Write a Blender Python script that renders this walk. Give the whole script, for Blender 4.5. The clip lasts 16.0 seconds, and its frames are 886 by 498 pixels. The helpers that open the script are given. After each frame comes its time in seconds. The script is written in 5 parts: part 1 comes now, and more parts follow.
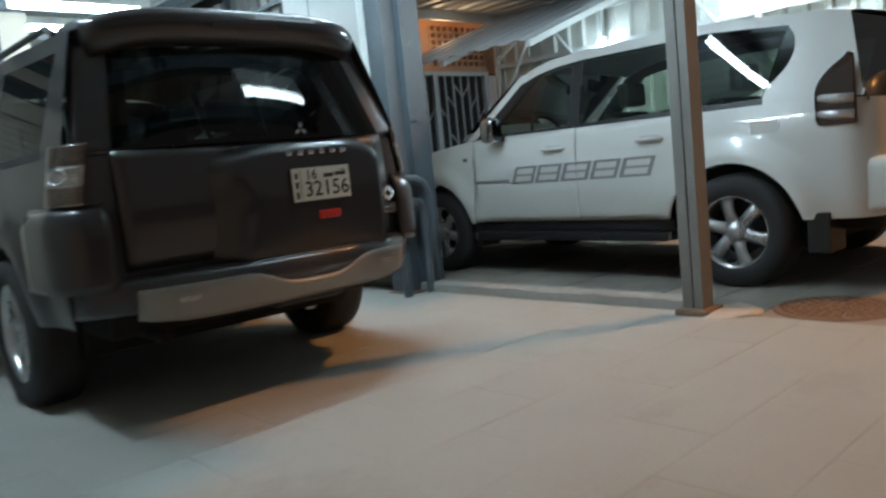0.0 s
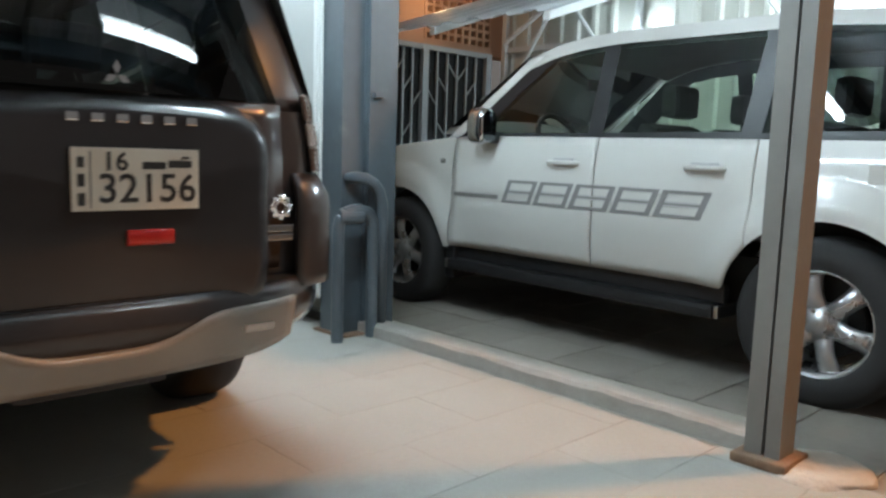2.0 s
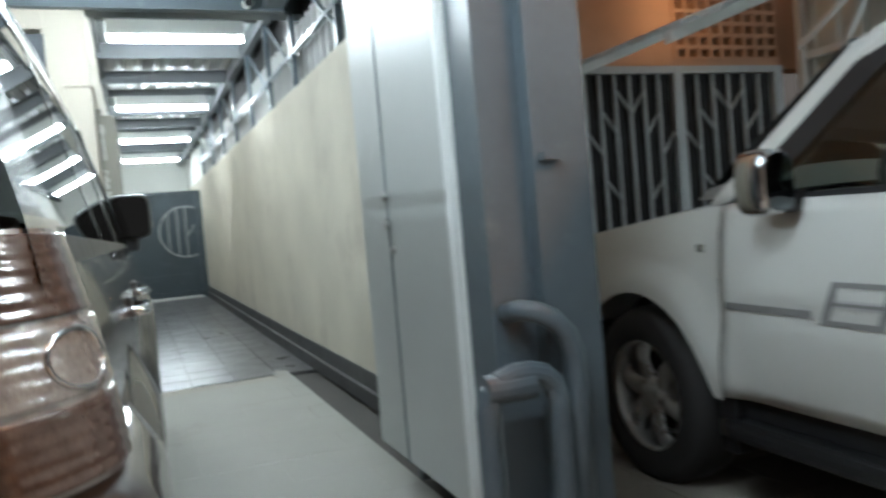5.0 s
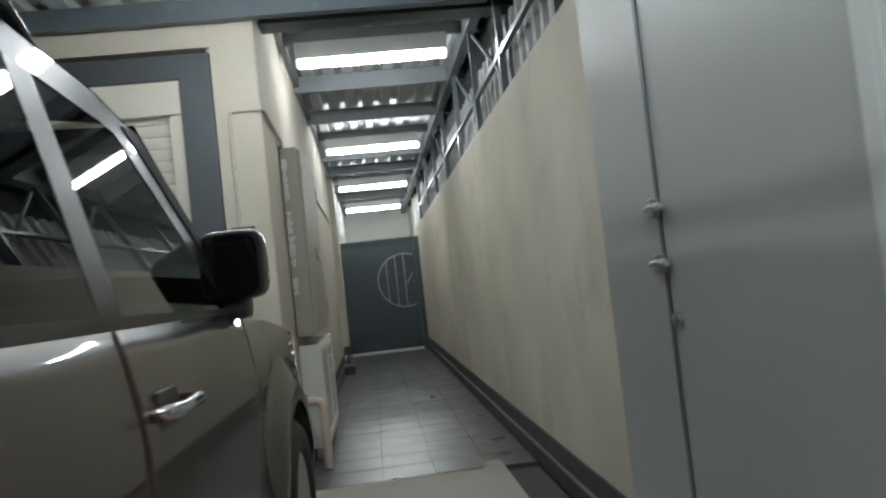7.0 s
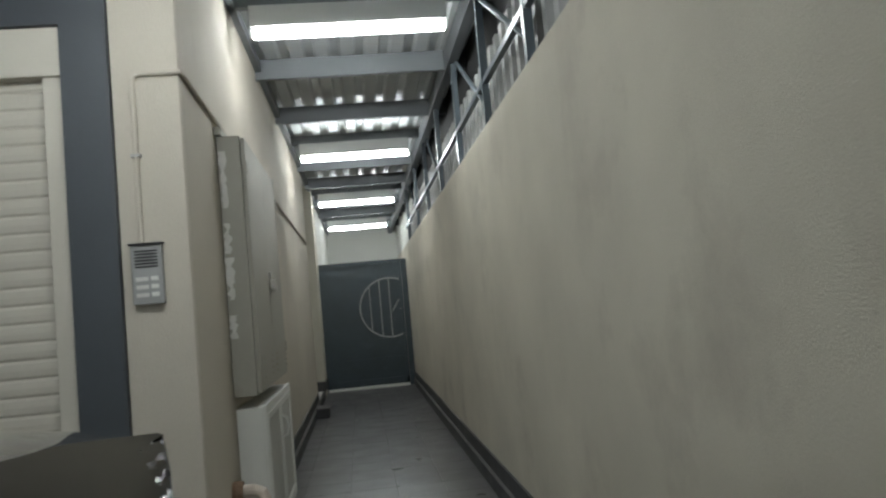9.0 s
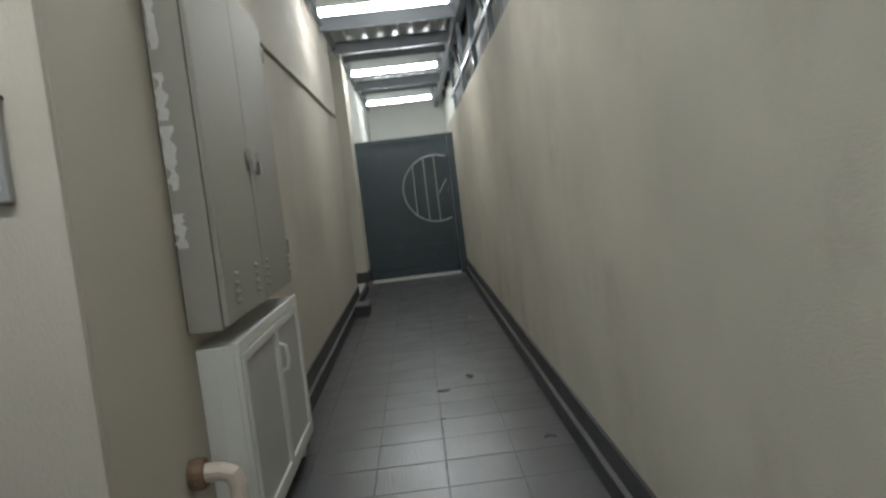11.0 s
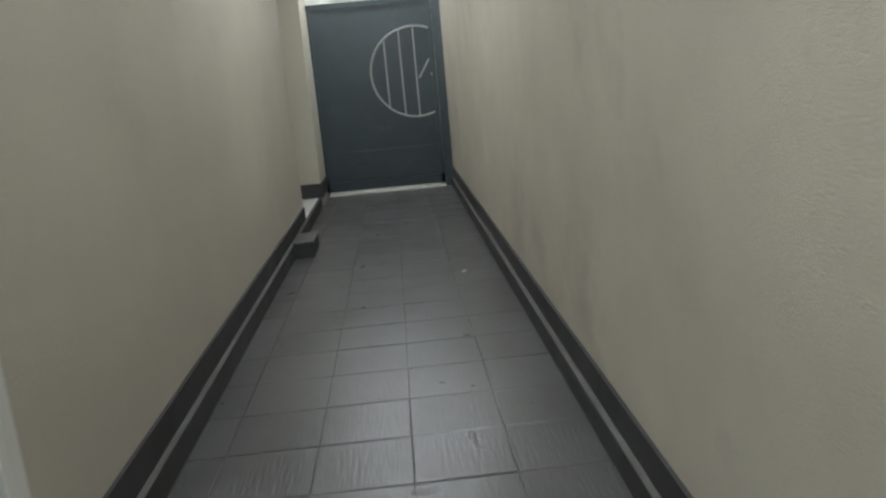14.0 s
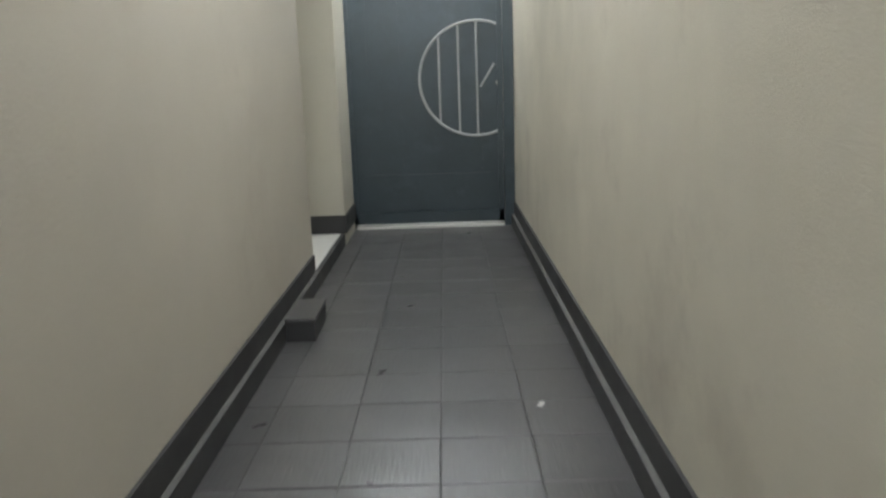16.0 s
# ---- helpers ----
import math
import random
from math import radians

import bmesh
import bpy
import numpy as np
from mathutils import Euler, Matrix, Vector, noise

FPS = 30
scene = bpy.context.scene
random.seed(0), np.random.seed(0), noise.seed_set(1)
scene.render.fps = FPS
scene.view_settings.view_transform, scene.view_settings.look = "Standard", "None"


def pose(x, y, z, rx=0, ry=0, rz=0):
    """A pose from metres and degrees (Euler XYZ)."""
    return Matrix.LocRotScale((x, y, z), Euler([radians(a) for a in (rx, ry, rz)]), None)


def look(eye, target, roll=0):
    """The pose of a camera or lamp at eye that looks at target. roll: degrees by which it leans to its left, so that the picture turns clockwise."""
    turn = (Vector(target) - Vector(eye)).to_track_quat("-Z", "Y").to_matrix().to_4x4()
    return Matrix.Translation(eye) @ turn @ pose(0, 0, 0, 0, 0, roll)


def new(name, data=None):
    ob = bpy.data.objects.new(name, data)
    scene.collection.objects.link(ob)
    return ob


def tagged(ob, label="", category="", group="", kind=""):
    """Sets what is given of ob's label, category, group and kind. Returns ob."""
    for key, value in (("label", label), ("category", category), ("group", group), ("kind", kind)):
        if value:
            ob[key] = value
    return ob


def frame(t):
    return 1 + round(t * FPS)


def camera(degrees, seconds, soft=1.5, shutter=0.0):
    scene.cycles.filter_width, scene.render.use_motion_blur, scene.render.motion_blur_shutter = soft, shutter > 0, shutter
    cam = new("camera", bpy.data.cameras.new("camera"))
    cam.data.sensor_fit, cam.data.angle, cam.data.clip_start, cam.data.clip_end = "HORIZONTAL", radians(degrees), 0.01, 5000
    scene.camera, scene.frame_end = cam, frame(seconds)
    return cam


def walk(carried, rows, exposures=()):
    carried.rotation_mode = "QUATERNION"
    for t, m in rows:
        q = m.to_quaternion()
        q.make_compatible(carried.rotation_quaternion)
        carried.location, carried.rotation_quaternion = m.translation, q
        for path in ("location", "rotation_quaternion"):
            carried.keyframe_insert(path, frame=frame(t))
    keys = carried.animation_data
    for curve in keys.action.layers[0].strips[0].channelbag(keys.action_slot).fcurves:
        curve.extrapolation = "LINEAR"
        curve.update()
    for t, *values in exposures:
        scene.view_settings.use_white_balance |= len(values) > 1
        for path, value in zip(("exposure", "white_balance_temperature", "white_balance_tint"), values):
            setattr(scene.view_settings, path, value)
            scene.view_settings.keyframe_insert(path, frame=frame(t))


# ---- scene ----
cam = camera(60.0, 16.0, soft=2.4, shutter=0.5)
PATH = [
    (0, (-4.103, -4.617, 0.96), (-2.749, -3.161, 0.739), -5.8),
    (0.5, (-3.75, -4.296, 0.997), (-2.325, -2.907, 0.795), -5.7),
    (1, (-3.398, -4.19, 0.967), (-2.106, -2.674, 0.785), -5.5),
    (1.5, (-3.142, -3.663, 0.976), (-1.858, -2.166, 0.645), 1.4),
    (2, (-2.831, -3.535, 1.014), (-1.455, -2.105, 0.766), 1.8),
    (2.5, (-2.547, -3.431, 1.001), (-1.398, -1.809, 0.782), -4.8),
    (3, (-2.224, -3.178, 0.985), (-1.097, -1.541, 0.762), -5.8),
    (3.5, (-1.991, -2.837, 1.084), (-0.738, -1.297, 0.836), -3.8),
    (4, (-1.738, -2.694, 1.145), (-0.876, -0.892, 1.062), -4.1),
    (4.5, (-1.47, -2.414, 1.106), (-0.603, -0.614, 1.006), -4.3),
    (5, (-1.332, -2.213, 1.157), (-0.586, -0.359, 1.076), -4.9),
    (5.2, (-1.323, -2.052, 1.147), (-0.702, -0.151, 1.117), -5.7),
    (7.3, (-0.916, -0.51, 1.17), (-0.725, 1.487, 1.292), -6.3),
    (7.8, (-0.935, -0.15, 1.21), (-0.655, 1.823, 1.396), -6.7),
    (8.2, (-0.9, 0.19, 1.23), (-0.688, 2.172, 1.402), -6.2),
    (10.5, (-0.712, 1.742, 1.333), (-0.437, 3.723, 1.327), -2.9),
    (11, (-0.667, 2.163, 1.295), (-0.611, 4.156, 1.14), -6.8),
    (11.5, (-0.664, 2.589, 1.296), (-0.627, 4.577, 1.075), -4.3),
    (12, (-0.642, 2.942, 1.304), (-0.499, 4.914, 1.007), -5.1),
    (12.5, (-0.674, 3.551, 1.315), (-0.583, 5.519, 0.973), -6.4),
    (13, (-0.73, 4.031, 1.31), (-0.61, 5.996, 0.958), -5.9),
    (13.5, (-0.668, 4.495, 1.303), (-0.518, 6.459, 0.957), -6.5),
    (14, (-0.618, 4.885, 1.246), (-0.527, 6.834, 0.807), -5.2),
    (14.5, (-0.653, 5.349, 1.261), (-0.528, 7.299, 0.831), -4.5),
    (15, (-0.649, 5.858, 1.261), (-0.66, 7.812, 0.833), -4.7),
    (15.5, (-0.644, 6.337, 1.271), (-0.622, 8.281, 0.803), -1.7),
    (16, (-0.62, 6.81, 1.27), (-0.635, 8.766, 0.853), -1.9),
]
EXPOSURES = [(0, 0.15, 5550, 0), (1, 0.4, 5800, 2), (2, 0.65, 5850, 4), (4, 0.76, 5800, 5), (5.2, 0.13, 6050, 7), (7.3, -0.75, 6450, 10), (8.2, -0.8, 6450, 10), (10.3, -0.97, 6650, 12), (11, -0.6, 6550, 12), (12, -0.4, 6450, 12), (14.5, 0.1, 6450, 12), (16, 0.35, 6500, 13)]
walk(cam, [(t, look(eye, target, roll)) for t, eye, target, roll in PATH], EXPOSURES)


# ---------------------------------------------------------------- light
world = bpy.data.worlds.new("night")
scene.world = world
world.use_nodes = True
wbg = world.node_tree.nodes["Background"]
wbg.inputs[0].default_value = (0.10, 0.085, 0.075, 1)
wbg.inputs[1].default_value = 1.0
TUBE_POWER = 105.0
SHED_POWER = 118.0


def lamp(name, kind, power, colour, place, target, **more):
    data = bpy.data.lights.new(name, kind)
    data.energy, data.color = power, colour
    for key, value in more.items():
        if key == "size":
            data.shadow_soft_size = value
        if key == "angle":
            data.spot_size, data.spot_blend = value, 0.5
    ob = new(name, data)
    ob.matrix_world = look(place, target)
    return ob


# sodium street lamp behind the camera, on the street side
lamp("street_light", "SPOT", 1300, (1.0, 0.40, 0.09), (3.4, -4.6, 6.5), (-0.5, -1.5, 0.0), size=0.15, angle=1.7)


# ---------------------------------------------------------------- materials
def mat(name, colour, rough=0.6, metal=0.0, vary=0.15, scale=6.0, fine=90.0, bump=0.0, coat=0.0, stain=None, stain_scale=1.2, stain_at=0.55, per_piece=0.0, spec=0.5, deep=0.006, stretch=1.0):
    m = bpy.data.materials.new(name)
    m.use_nodes = True
    nt = m.node_tree
    b = nt.nodes["Principled BSDF"]
    b.inputs["Roughness"].default_value = rough
    b.inputs["Metallic"].default_value = metal
    b.inputs["Coat Weight"].default_value = coat
    b.inputs["Coat Roughness"].default_value = 0.04
    b.inputs["Specular IOR Level"].default_value = spec
    tc = nt.nodes.new("ShaderNodeTexCoord")
    n1 = nt.nodes.new("ShaderNodeTexNoise")
    n1.inputs["Scale"].default_value = scale
    n1.inputs["Detail"].default_value = 6
    n2 = nt.nodes.new("ShaderNodeTexNoise")
    n2.inputs["Scale"].default_value = fine
    n2.inputs["Detail"].default_value = 4
    geo = nt.nodes.new("ShaderNodeNewGeometry")
    nt.links.new(geo.outputs["Position"], n1.inputs["Vector"])
    mp = nt.nodes.new("ShaderNodeVectorMath")
    mp.operation = "MULTIPLY"
    mp.inputs[1].default_value = stretch if isinstance(stretch, tuple) else (1, 1, stretch)
    nt.links.new(geo.outputs["Position"], mp.inputs[0])
    nt.links.new(mp.outputs[0], n2.inputs["Vector"])
    mix = nt.nodes.new("ShaderNodeMix")
    mix.data_type = "RGBA"
    lo = [max(0, c * (1 - vary)) for c in colour]
    hi = [min(1, c * (1 + vary)) for c in colour]
    mix.inputs[6].default_value, mix.inputs[7].default_value = (*lo, 1), (*hi, 1)
    add = nt.nodes.new("ShaderNodeMath")
    add.operation = "MULTIPLY_ADD"
    nt.links.new(n2.outputs[0], add.inputs[0])
    add.inputs[1].default_value = 0.5
    sub = nt.nodes.new("ShaderNodeMath")
    sub.operation = "SUBTRACT"
    nt.links.new(n1.outputs[0], sub.inputs[0])
    sub.inputs[1].default_value = 0.25
    nt.links.new(sub.outputs[0], add.inputs[2])
    nt.links.new(add.outputs[0], mix.inputs[0])
    out = mix.outputs[2]
    if stain is not None:
        n3 = nt.nodes.new("ShaderNodeTexNoise")
        n3.inputs["Scale"].default_value = stain_scale
        n3.inputs["Detail"].default_value = 8
        n3.inputs["Roughness"].default_value = 0.65
        nt.links.new(geo.outputs["Position"], n3.inputs["Vector"])
        ramp = nt.nodes.new("ShaderNodeMapRange")
        ramp.inputs[1].default_value, ramp.inputs[2].default_value = stain_at, stain_at + 0.16
        nt.links.new(n3.outputs[0], ramp.inputs[0])
        m2 = nt.nodes.new("ShaderNodeMix")
        m2.data_type = "RGBA"
        m2.inputs[7].default_value = (*stain, 1)
        nt.links.new(ramp.outputs[0], m2.inputs[0])
        nt.links.new(out, m2.inputs[6])
        out = m2.outputs[2]
    if per_piece:
        oi = nt.nodes.new("ShaderNodeObjectInfo")
        mr = nt.nodes.new("ShaderNodeMapRange")
        mr.inputs[3].default_value, mr.inputs[4].default_value = 1 - per_piece, 1 + per_piece
        nt.links.new(oi.outputs["Random"], mr.inputs[0])
        hs = nt.nodes.new("ShaderNodeHueSaturation")
        nt.links.new(mr.outputs[0], hs.inputs["Value"])
        nt.links.new(out, hs.inputs["Color"])
        out = hs.outputs[0]
    nt.links.new(out, b.inputs["Base Color"])
    rr = nt.nodes.new("ShaderNodeMapRange")
    rr.inputs[3].default_value, rr.inputs[4].default_value = max(0, rough - 0.12 * vary * 4), min(1, rough + 0.12 * vary * 4)
    nt.links.new(n1.outputs[0], rr.inputs[0])
    nt.links.new(rr.outputs[0], b.inputs["Roughness"])
    if bump:
        bp = nt.nodes.new("ShaderNodeBump")
        bp.inputs["Strength"].default_value = min(1, bump)
        bp.inputs["Distance"].default_value = deep
        nt.links.new(n2.outputs[0], bp.inputs["Height"])
        nt.links.new(bp.outputs[0], b.inputs["Normal"])
    return m


def glass_mat(name, colour, rough=0.0, clear=0.9):
    """Thin pane: sees through by a tint, with a mirror-like surface."""
    m = bpy.data.materials.new(name)
    m.use_nodes = True
    nt = m.node_tree
    for n in list(nt.nodes):
        nt.nodes.remove(n)
    out = nt.nodes.new("ShaderNodeOutputMaterial")
    tr = nt.nodes.new("ShaderNodeBsdfTransparent")
    tr.inputs[0].default_value = (*colour, 1)
    gl = nt.nodes.new("ShaderNodeBsdfGlossy")
    gl.inputs["Roughness"].default_value = rough
    fr = nt.nodes.new("ShaderNodeFresnel")
    fr.inputs[0].default_value = 1.5
    mx = nt.nodes.new("ShaderNodeMixShader")
    nt.links.new(fr.outputs[0], mx.inputs[0])
    nt.links.new(tr.outputs[0], mx.inputs[1])
    nt.links.new(gl.outputs[0], mx.inputs[2])
    nt.links.new(mx.outputs[0], out.inputs[0])
    return m


def glow(name, colour, strength):
    m = bpy.data.materials.new(name)
    m.use_nodes = True
    b = m.node_tree.nodes["Principled BSDF"]
    b.inputs["Base Color"].default_value = (0.8, 0.8, 0.8, 1)
    b.inputs["Emission Color"].default_value = (*colour, 1)
    b.inputs["Emission Strength"].default_value = strength
    return m


COOL = (0.90, 0.97, 0.98)
M = {
    "plaster": mat("rough_cream_plaster", (0.56, 0.52, 0.43), 0.92, vary=0.22, scale=1.6, fine=270, bump=0.85, deep=0.0042, stretch=0.6, stain=(0.45, 0.41, 0.34), stain_scale=1.3, stain_at=0.55),
    "plaster_smooth": mat("painted_cream_wall", (0.52, 0.475, 0.40), 0.85, vary=0.12, scale=1.5, fine=210, bump=0.6, deep=0.0045, stretch=0.35, stain=(0.47, 0.42, 0.35), stain_scale=1.4, stain_at=0.58),
    "white_wall": mat("white_painted_wall", (0.72, 0.72, 0.68), 0.85, vary=0.06, scale=2, fine=60, bump=0.3),
    "recess_wall": mat("pale_cream_recess_wall", (0.54, 0.51, 0.43), 0.88, vary=0.08, scale=2, fine=110, bump=0.5, deep=0.005),
    "skirt": mat("black_skirting_tile", (0.040, 0.039, 0.040), 0.55, vary=0.3, scale=5, bump=0.1),
    "ledge": mat("grey_mortar_ledge", (0.13, 0.127, 0.12), 0.9, vary=0.40, scale=7, fine=40, bump=0.5),
    "tile": mat("dark_grey_floor_tile", (0.078, 0.075, 0.076), 0.33, vary=0.30, scale=4, fine=80, bump=0.5, deep=0.004, stretch=(1, 0.10, 1), stain=(0.075, 0.072, 0.072), stain_scale=6, stain_at=0.56, per_piece=0.12),
    "grout": mat("dark_grout", (0.085, 0.082, 0.080), 0.9, vary=0.3),
    "slab": mat("worn_beige_paving_slab", (0.345, 0.335, 0.30), 0.78, vary=0.10, scale=1.6, fine=50, bump=0.35, stain=(0.27, 0.25, 0.22), stain_scale=0.9, stain_at=0.55, per_piece=0.012),
    "joint": mat("sandy_joint", (0.36, 0.335, 0.29), 0.95, vary=0.1, bump=0.4),
    "paver": mat("grey_brown_paver", (0.25, 0.225, 0.19), 0.8, vary=0.18, scale=3, fine=45, bump=0.5, stain=(0.16, 0.14, 0.12), stain_scale=1.2, stain_at=0.56, per_piece=0.10),
    "kerb": mat("rough_concrete_kerb", (0.34, 0.32, 0.29), 0.9, vary=0.2, scale=4, fine=30, bump=0.8),
    "sand": mat("crumbled_mortar", (0.50, 0.45, 0.38), 0.95, vary=0.2, scale=8, fine=50, bump=1.0),
    "steel_grey": mat("slate_grey_painted_steel", (0.085, 0.105, 0.120), 0.38, vary=0.18, scale=3, fine=25, bump=0.15, stain=(0.13, 0.15, 0.16), stain_scale=5, stain_at=0.60),
    "steel_brown": mat("brown_grey_painted_post", (0.20, 0.19, 0.175), 0.5, vary=0.15, scale=3, fine=30, bump=0.15),
    "roof_steel": mat("dark_galvanised_steel", (0.17, 0.18, 0.19), 0.5, metal=0.3, vary=0.2, scale=3),
    "roof_sheet": mat("galvanised_roof_sheet", (0.62, 0.64, 0.65), 0.5, metal=0.25, vary=0.12, scale=2),
    "wall_sheet": mat("dull_grey_corrugated_sheet", (0.30, 0.30, 0.29), 0.6, vary=0.2, scale=4),
    "fence_sheet": mat("cream_corrugated_sheet", (0.60, 0.60, 0.54), 0.55, vary=0.1, scale=2),
    "white_steel": mat("white_painted_steel", (0.66, 0.67, 0.65), 0.45, vary=0.08, scale=3, stain=(0.5, 0.47, 0.42), stain_scale=4, stain_at=0.66),
    "panel": mat("pale_blue_grey_cabinet_paint", (0.425, 0.44, 0.425), 0.36, vary=0.06, scale=1.5, fine=20, stain=(0.40, 0.415, 0.40), stain_scale=1.5, stain_at=0.6),
    "greycab": mat("grey_beige_cabinet_paint", (0.33, 0.315, 0.27), 0.62, vary=0.08, scale=2, fine=40, bump=0.08, stain=(0.27, 0.25, 0.20), stain_scale=2.0, stain_at=0.58),
    "cab_panel": mat("pale_grey_door_panel", (0.50, 0.495, 0.455), 0.6, vary=0.07, scale=3, bump=0.05),
    "rust_paint": mat("rust_stained_paint", (0.19, 0.165, 0.125), 0.5, vary=0.3, scale=30),
    "whitecab": mat("white_cabinet_paint", (0.70, 0.70, 0.66), 0.6, vary=0.07, scale=3, bump=0.05, stain=(0.52, 0.50, 0.44), stain_scale=3, stain_at=0.64),
    "shutter": mat("cream_roller_shutter", (0.60, 0.56, 0.48), 0.5, vary=0.06, scale=2),
    "dark_frame": mat("dark_slate_frame_paint", (0.055, 0.062, 0.072), 0.55, vary=0.15, scale=3),
    "gate_blue": mat("dark_blue_grey_gate_paint", (0.034, 0.050, 0.060), 0.42, vary=0.25, scale=4, fine=30, stain=(0.05, 0.068, 0.08), stain_scale=3, stain_at=0.55),
    "gate_white": mat("pale_grey_ironwork", (0.34, 0.35, 0.35), 0.5, vary=0.12),
    "orange_wall": mat("orange_brick_wall", (0.40, 0.23, 0.14), 0.85, vary=0.15, scale=5, bump=0.4),
    "plastic_grey": mat("grey_plastic", (0.32, 0.32, 0.31), 0.4, vary=0.08),
    "plastic_black": mat("black_plastic", (0.016, 0.016, 0.017), 0.42, vary=0.15, scale=12),
    "steel": mat("bare_steel", (0.45, 0.44, 0.42), 0.3, metal=1.0, vary=0.15),
    "mirror_black": mat("glossy_black_mirror_shell", (0.012, 0.012, 0.012), 0.4, vary=0.15, scale=6, coat=0.3),
    "mirror": mat("dark_mirror_glass", (0.10, 0.11, 0.115), 0.03, metal=1.0, vary=0.02),
    "chrome": mat("chrome", (0.75, 0.76, 0.77), 0.08, metal=1.0, vary=0.03),
    "rubber": mat("tyre_rubber", (0.022, 0.021, 0.021), 0.75, vary=0.25, scale=10, bump=0.2),
    "alloy": mat("silver_alloy", (0.52, 0.52, 0.52), 0.28, metal=0.85, vary=0.08, scale=12),
    "white_car": mat("pearl_white_car_paint", (0.62, 0.615, 0.58), 0.30, vary=0.03, scale=2, fine=15, coat=0.6),
    "dark_car": mat("dark_grey_brown_car_paint", (0.030, 0.027, 0.027), 0.35, vary=0.12, scale=2, fine=30, coat=1.0, spec=0.25),
    "silver_trim": mat("silver_bumper_guard", (0.29, 0.265, 0.235), 0.45, metal=0.3, vary=0.08),
    "decal": mat("grey_decal", (0.24, 0.235, 0.23), 0.45, vary=0.08),
    "decal_pale": mat("pale_grey_decal", (0.50, 0.49, 0.48), 0.4, vary=0.05),
    "plate": mat("white_number_plate", (0.72, 0.68, 0.58), 0.45, vary=0.06, scale=10),
    "ink": mat("black_ink", (0.03, 0.03, 0.03), 0.5, vary=0.1),
    "red_lens": mat("red_lens", (0.45, 0.015, 0.01), 0.12, vary=0.1, coat=0.8),
    "dark_red_lens": mat("smoked_red_lens", (0.034, 0.020, 0.017), 0.10, vary=0.4, scale=50, fine=160, bump=0.12, coat=1.0),
    "silver_lens": mat("silver_lamp_lens", (0.55, 0.55, 0.54), 0.2, metal=0.6, vary=0.2, scale=40, coat=1.0),
    "lamp_lens": mat("smoky_brown_lamp_lens", (0.115, 0.085, 0.07), 0.12, metal=0.4, vary=0.5, scale=60, fine=160, bump=0.12, coat=1.0),
    "clear_lens": mat("clear_lamp_lens", (0.42, 0.41, 0.39), 0.14, metal=0.6, vary=0.5, scale=60, fine=160, bump=0.12, coat=1.0),
    "seat": mat("dark_seat_cloth", (0.07, 0.065, 0.06), 0.9, vary=0.15, scale=10, bump=0.2),
    "dash": mat("grey_dashboard", (0.06, 0.06, 0.06), 0.6, vary=0.1),
    # car undersides, and black sheets that stand in for unlit space
    "liner": mat("black_underbody_and_shade", (0.010, 0.010, 0.010), 0.9, vary=0.3),
    # recess sill, and the white strip of painted light under the gate
    "marble": mat("white_marble_sill_and_light_strip", (0.70, 0.69, 0.66), 0.3, vary=0.08, scale=5),
    "rust": mat("rusty_iron", (0.22, 0.14, 0.09), 0.85, vary=0.35, scale=14, fine=60, bump=0.8),
    "pipe_cream": mat("cream_plastic_pipe", (0.60, 0.52, 0.44), 0.45, vary=0.08),
    "paper": mat("torn_white_paper", (0.62, 0.61, 0.58), 0.9, vary=0.15, scale=20),
    "ground": mat("dusty_asphalt", (0.075, 0.068, 0.060), 0.9, vary=0.3, scale=3, bump=0.6),
    "glass": glass_mat("car_glass", (0.80, 0.88, 0.80)),
    "glass_mid": glass_mat("lightly_tinted_car_glass", (0.52, 0.59, 0.53)),
    "glass_dark": glass_mat("tinted_car_glass", (0.10, 0.115, 0.105)),
    "tube": glow("tube_light", COOL, TUBE_POWER),
    "fence_tube": glow("fence_tube_light", (0.86, 0.96, 1.0), SHED_POWER),
    "dim_tube": glow("dim_tube_light", COOL, 35.0),
    "shed_tube": glow("shed_tube_light", (0.86, 0.96, 1.0), SHED_POWER),
}


# ---------------------------------------------------------------- building blocks
def mesh_of(name, bm, material, smooth=False):
    me = bpy.data.meshes.new(name)
    bmesh.ops.recalc_face_normals(bm, faces=bm.faces)
    bm.to_mesh(me)
    bm.free()
    me.materials.append(material)
    if smooth:
        for p in me.polygons:
            p.use_smooth = True
    return me


def part(name, bm, material, parent=None, label="", smooth=False):
    ob = new(name, mesh_of(name, bm, material, smooth))
    ob.parent = parent
    if label:
        ob["label"] = label
    return ob


def thing(name, place, label, category, group="", kind="", turn=0):
    ob = new(name)
    ob.empty_display_size = 0.1
    ob.matrix_world = pose(*place, 0, 0, turn)
    return tagged(ob, label, category, group, kind)


def setting(name, bm, material, label, category, smooth=False):
    return tagged(part(name, bm, material, None, "", smooth), label, category, "", "structure")


def box(bm, x0, y0, z0, x1, y1, z1, bevel=0.0):
    vs = [bm.verts.new((x, y, z)) for x in (x0, x1) for y in (y0, y1) for z in (z0, z1)]
    fs = [bm.faces.new([vs[i] for i in q]) for q in ((0, 1, 3, 2), (4, 6, 7, 5), (0, 4, 5, 1), (2, 3, 7, 6), (0, 2, 6, 4), (1, 5, 7, 3))]
    if bevel:
        es = list({e for f in fs for e in f.edges})
        bmesh.ops.bevel(bm, geom=es, offset=bevel, segments=2, affect="EDGES", profile=0.6)
    return bm


def boxes(*rows, bevel=0.0):
    bm = bmesh.new()
    for r in rows:
        box(bm, *r, bevel=bevel)
    return bm


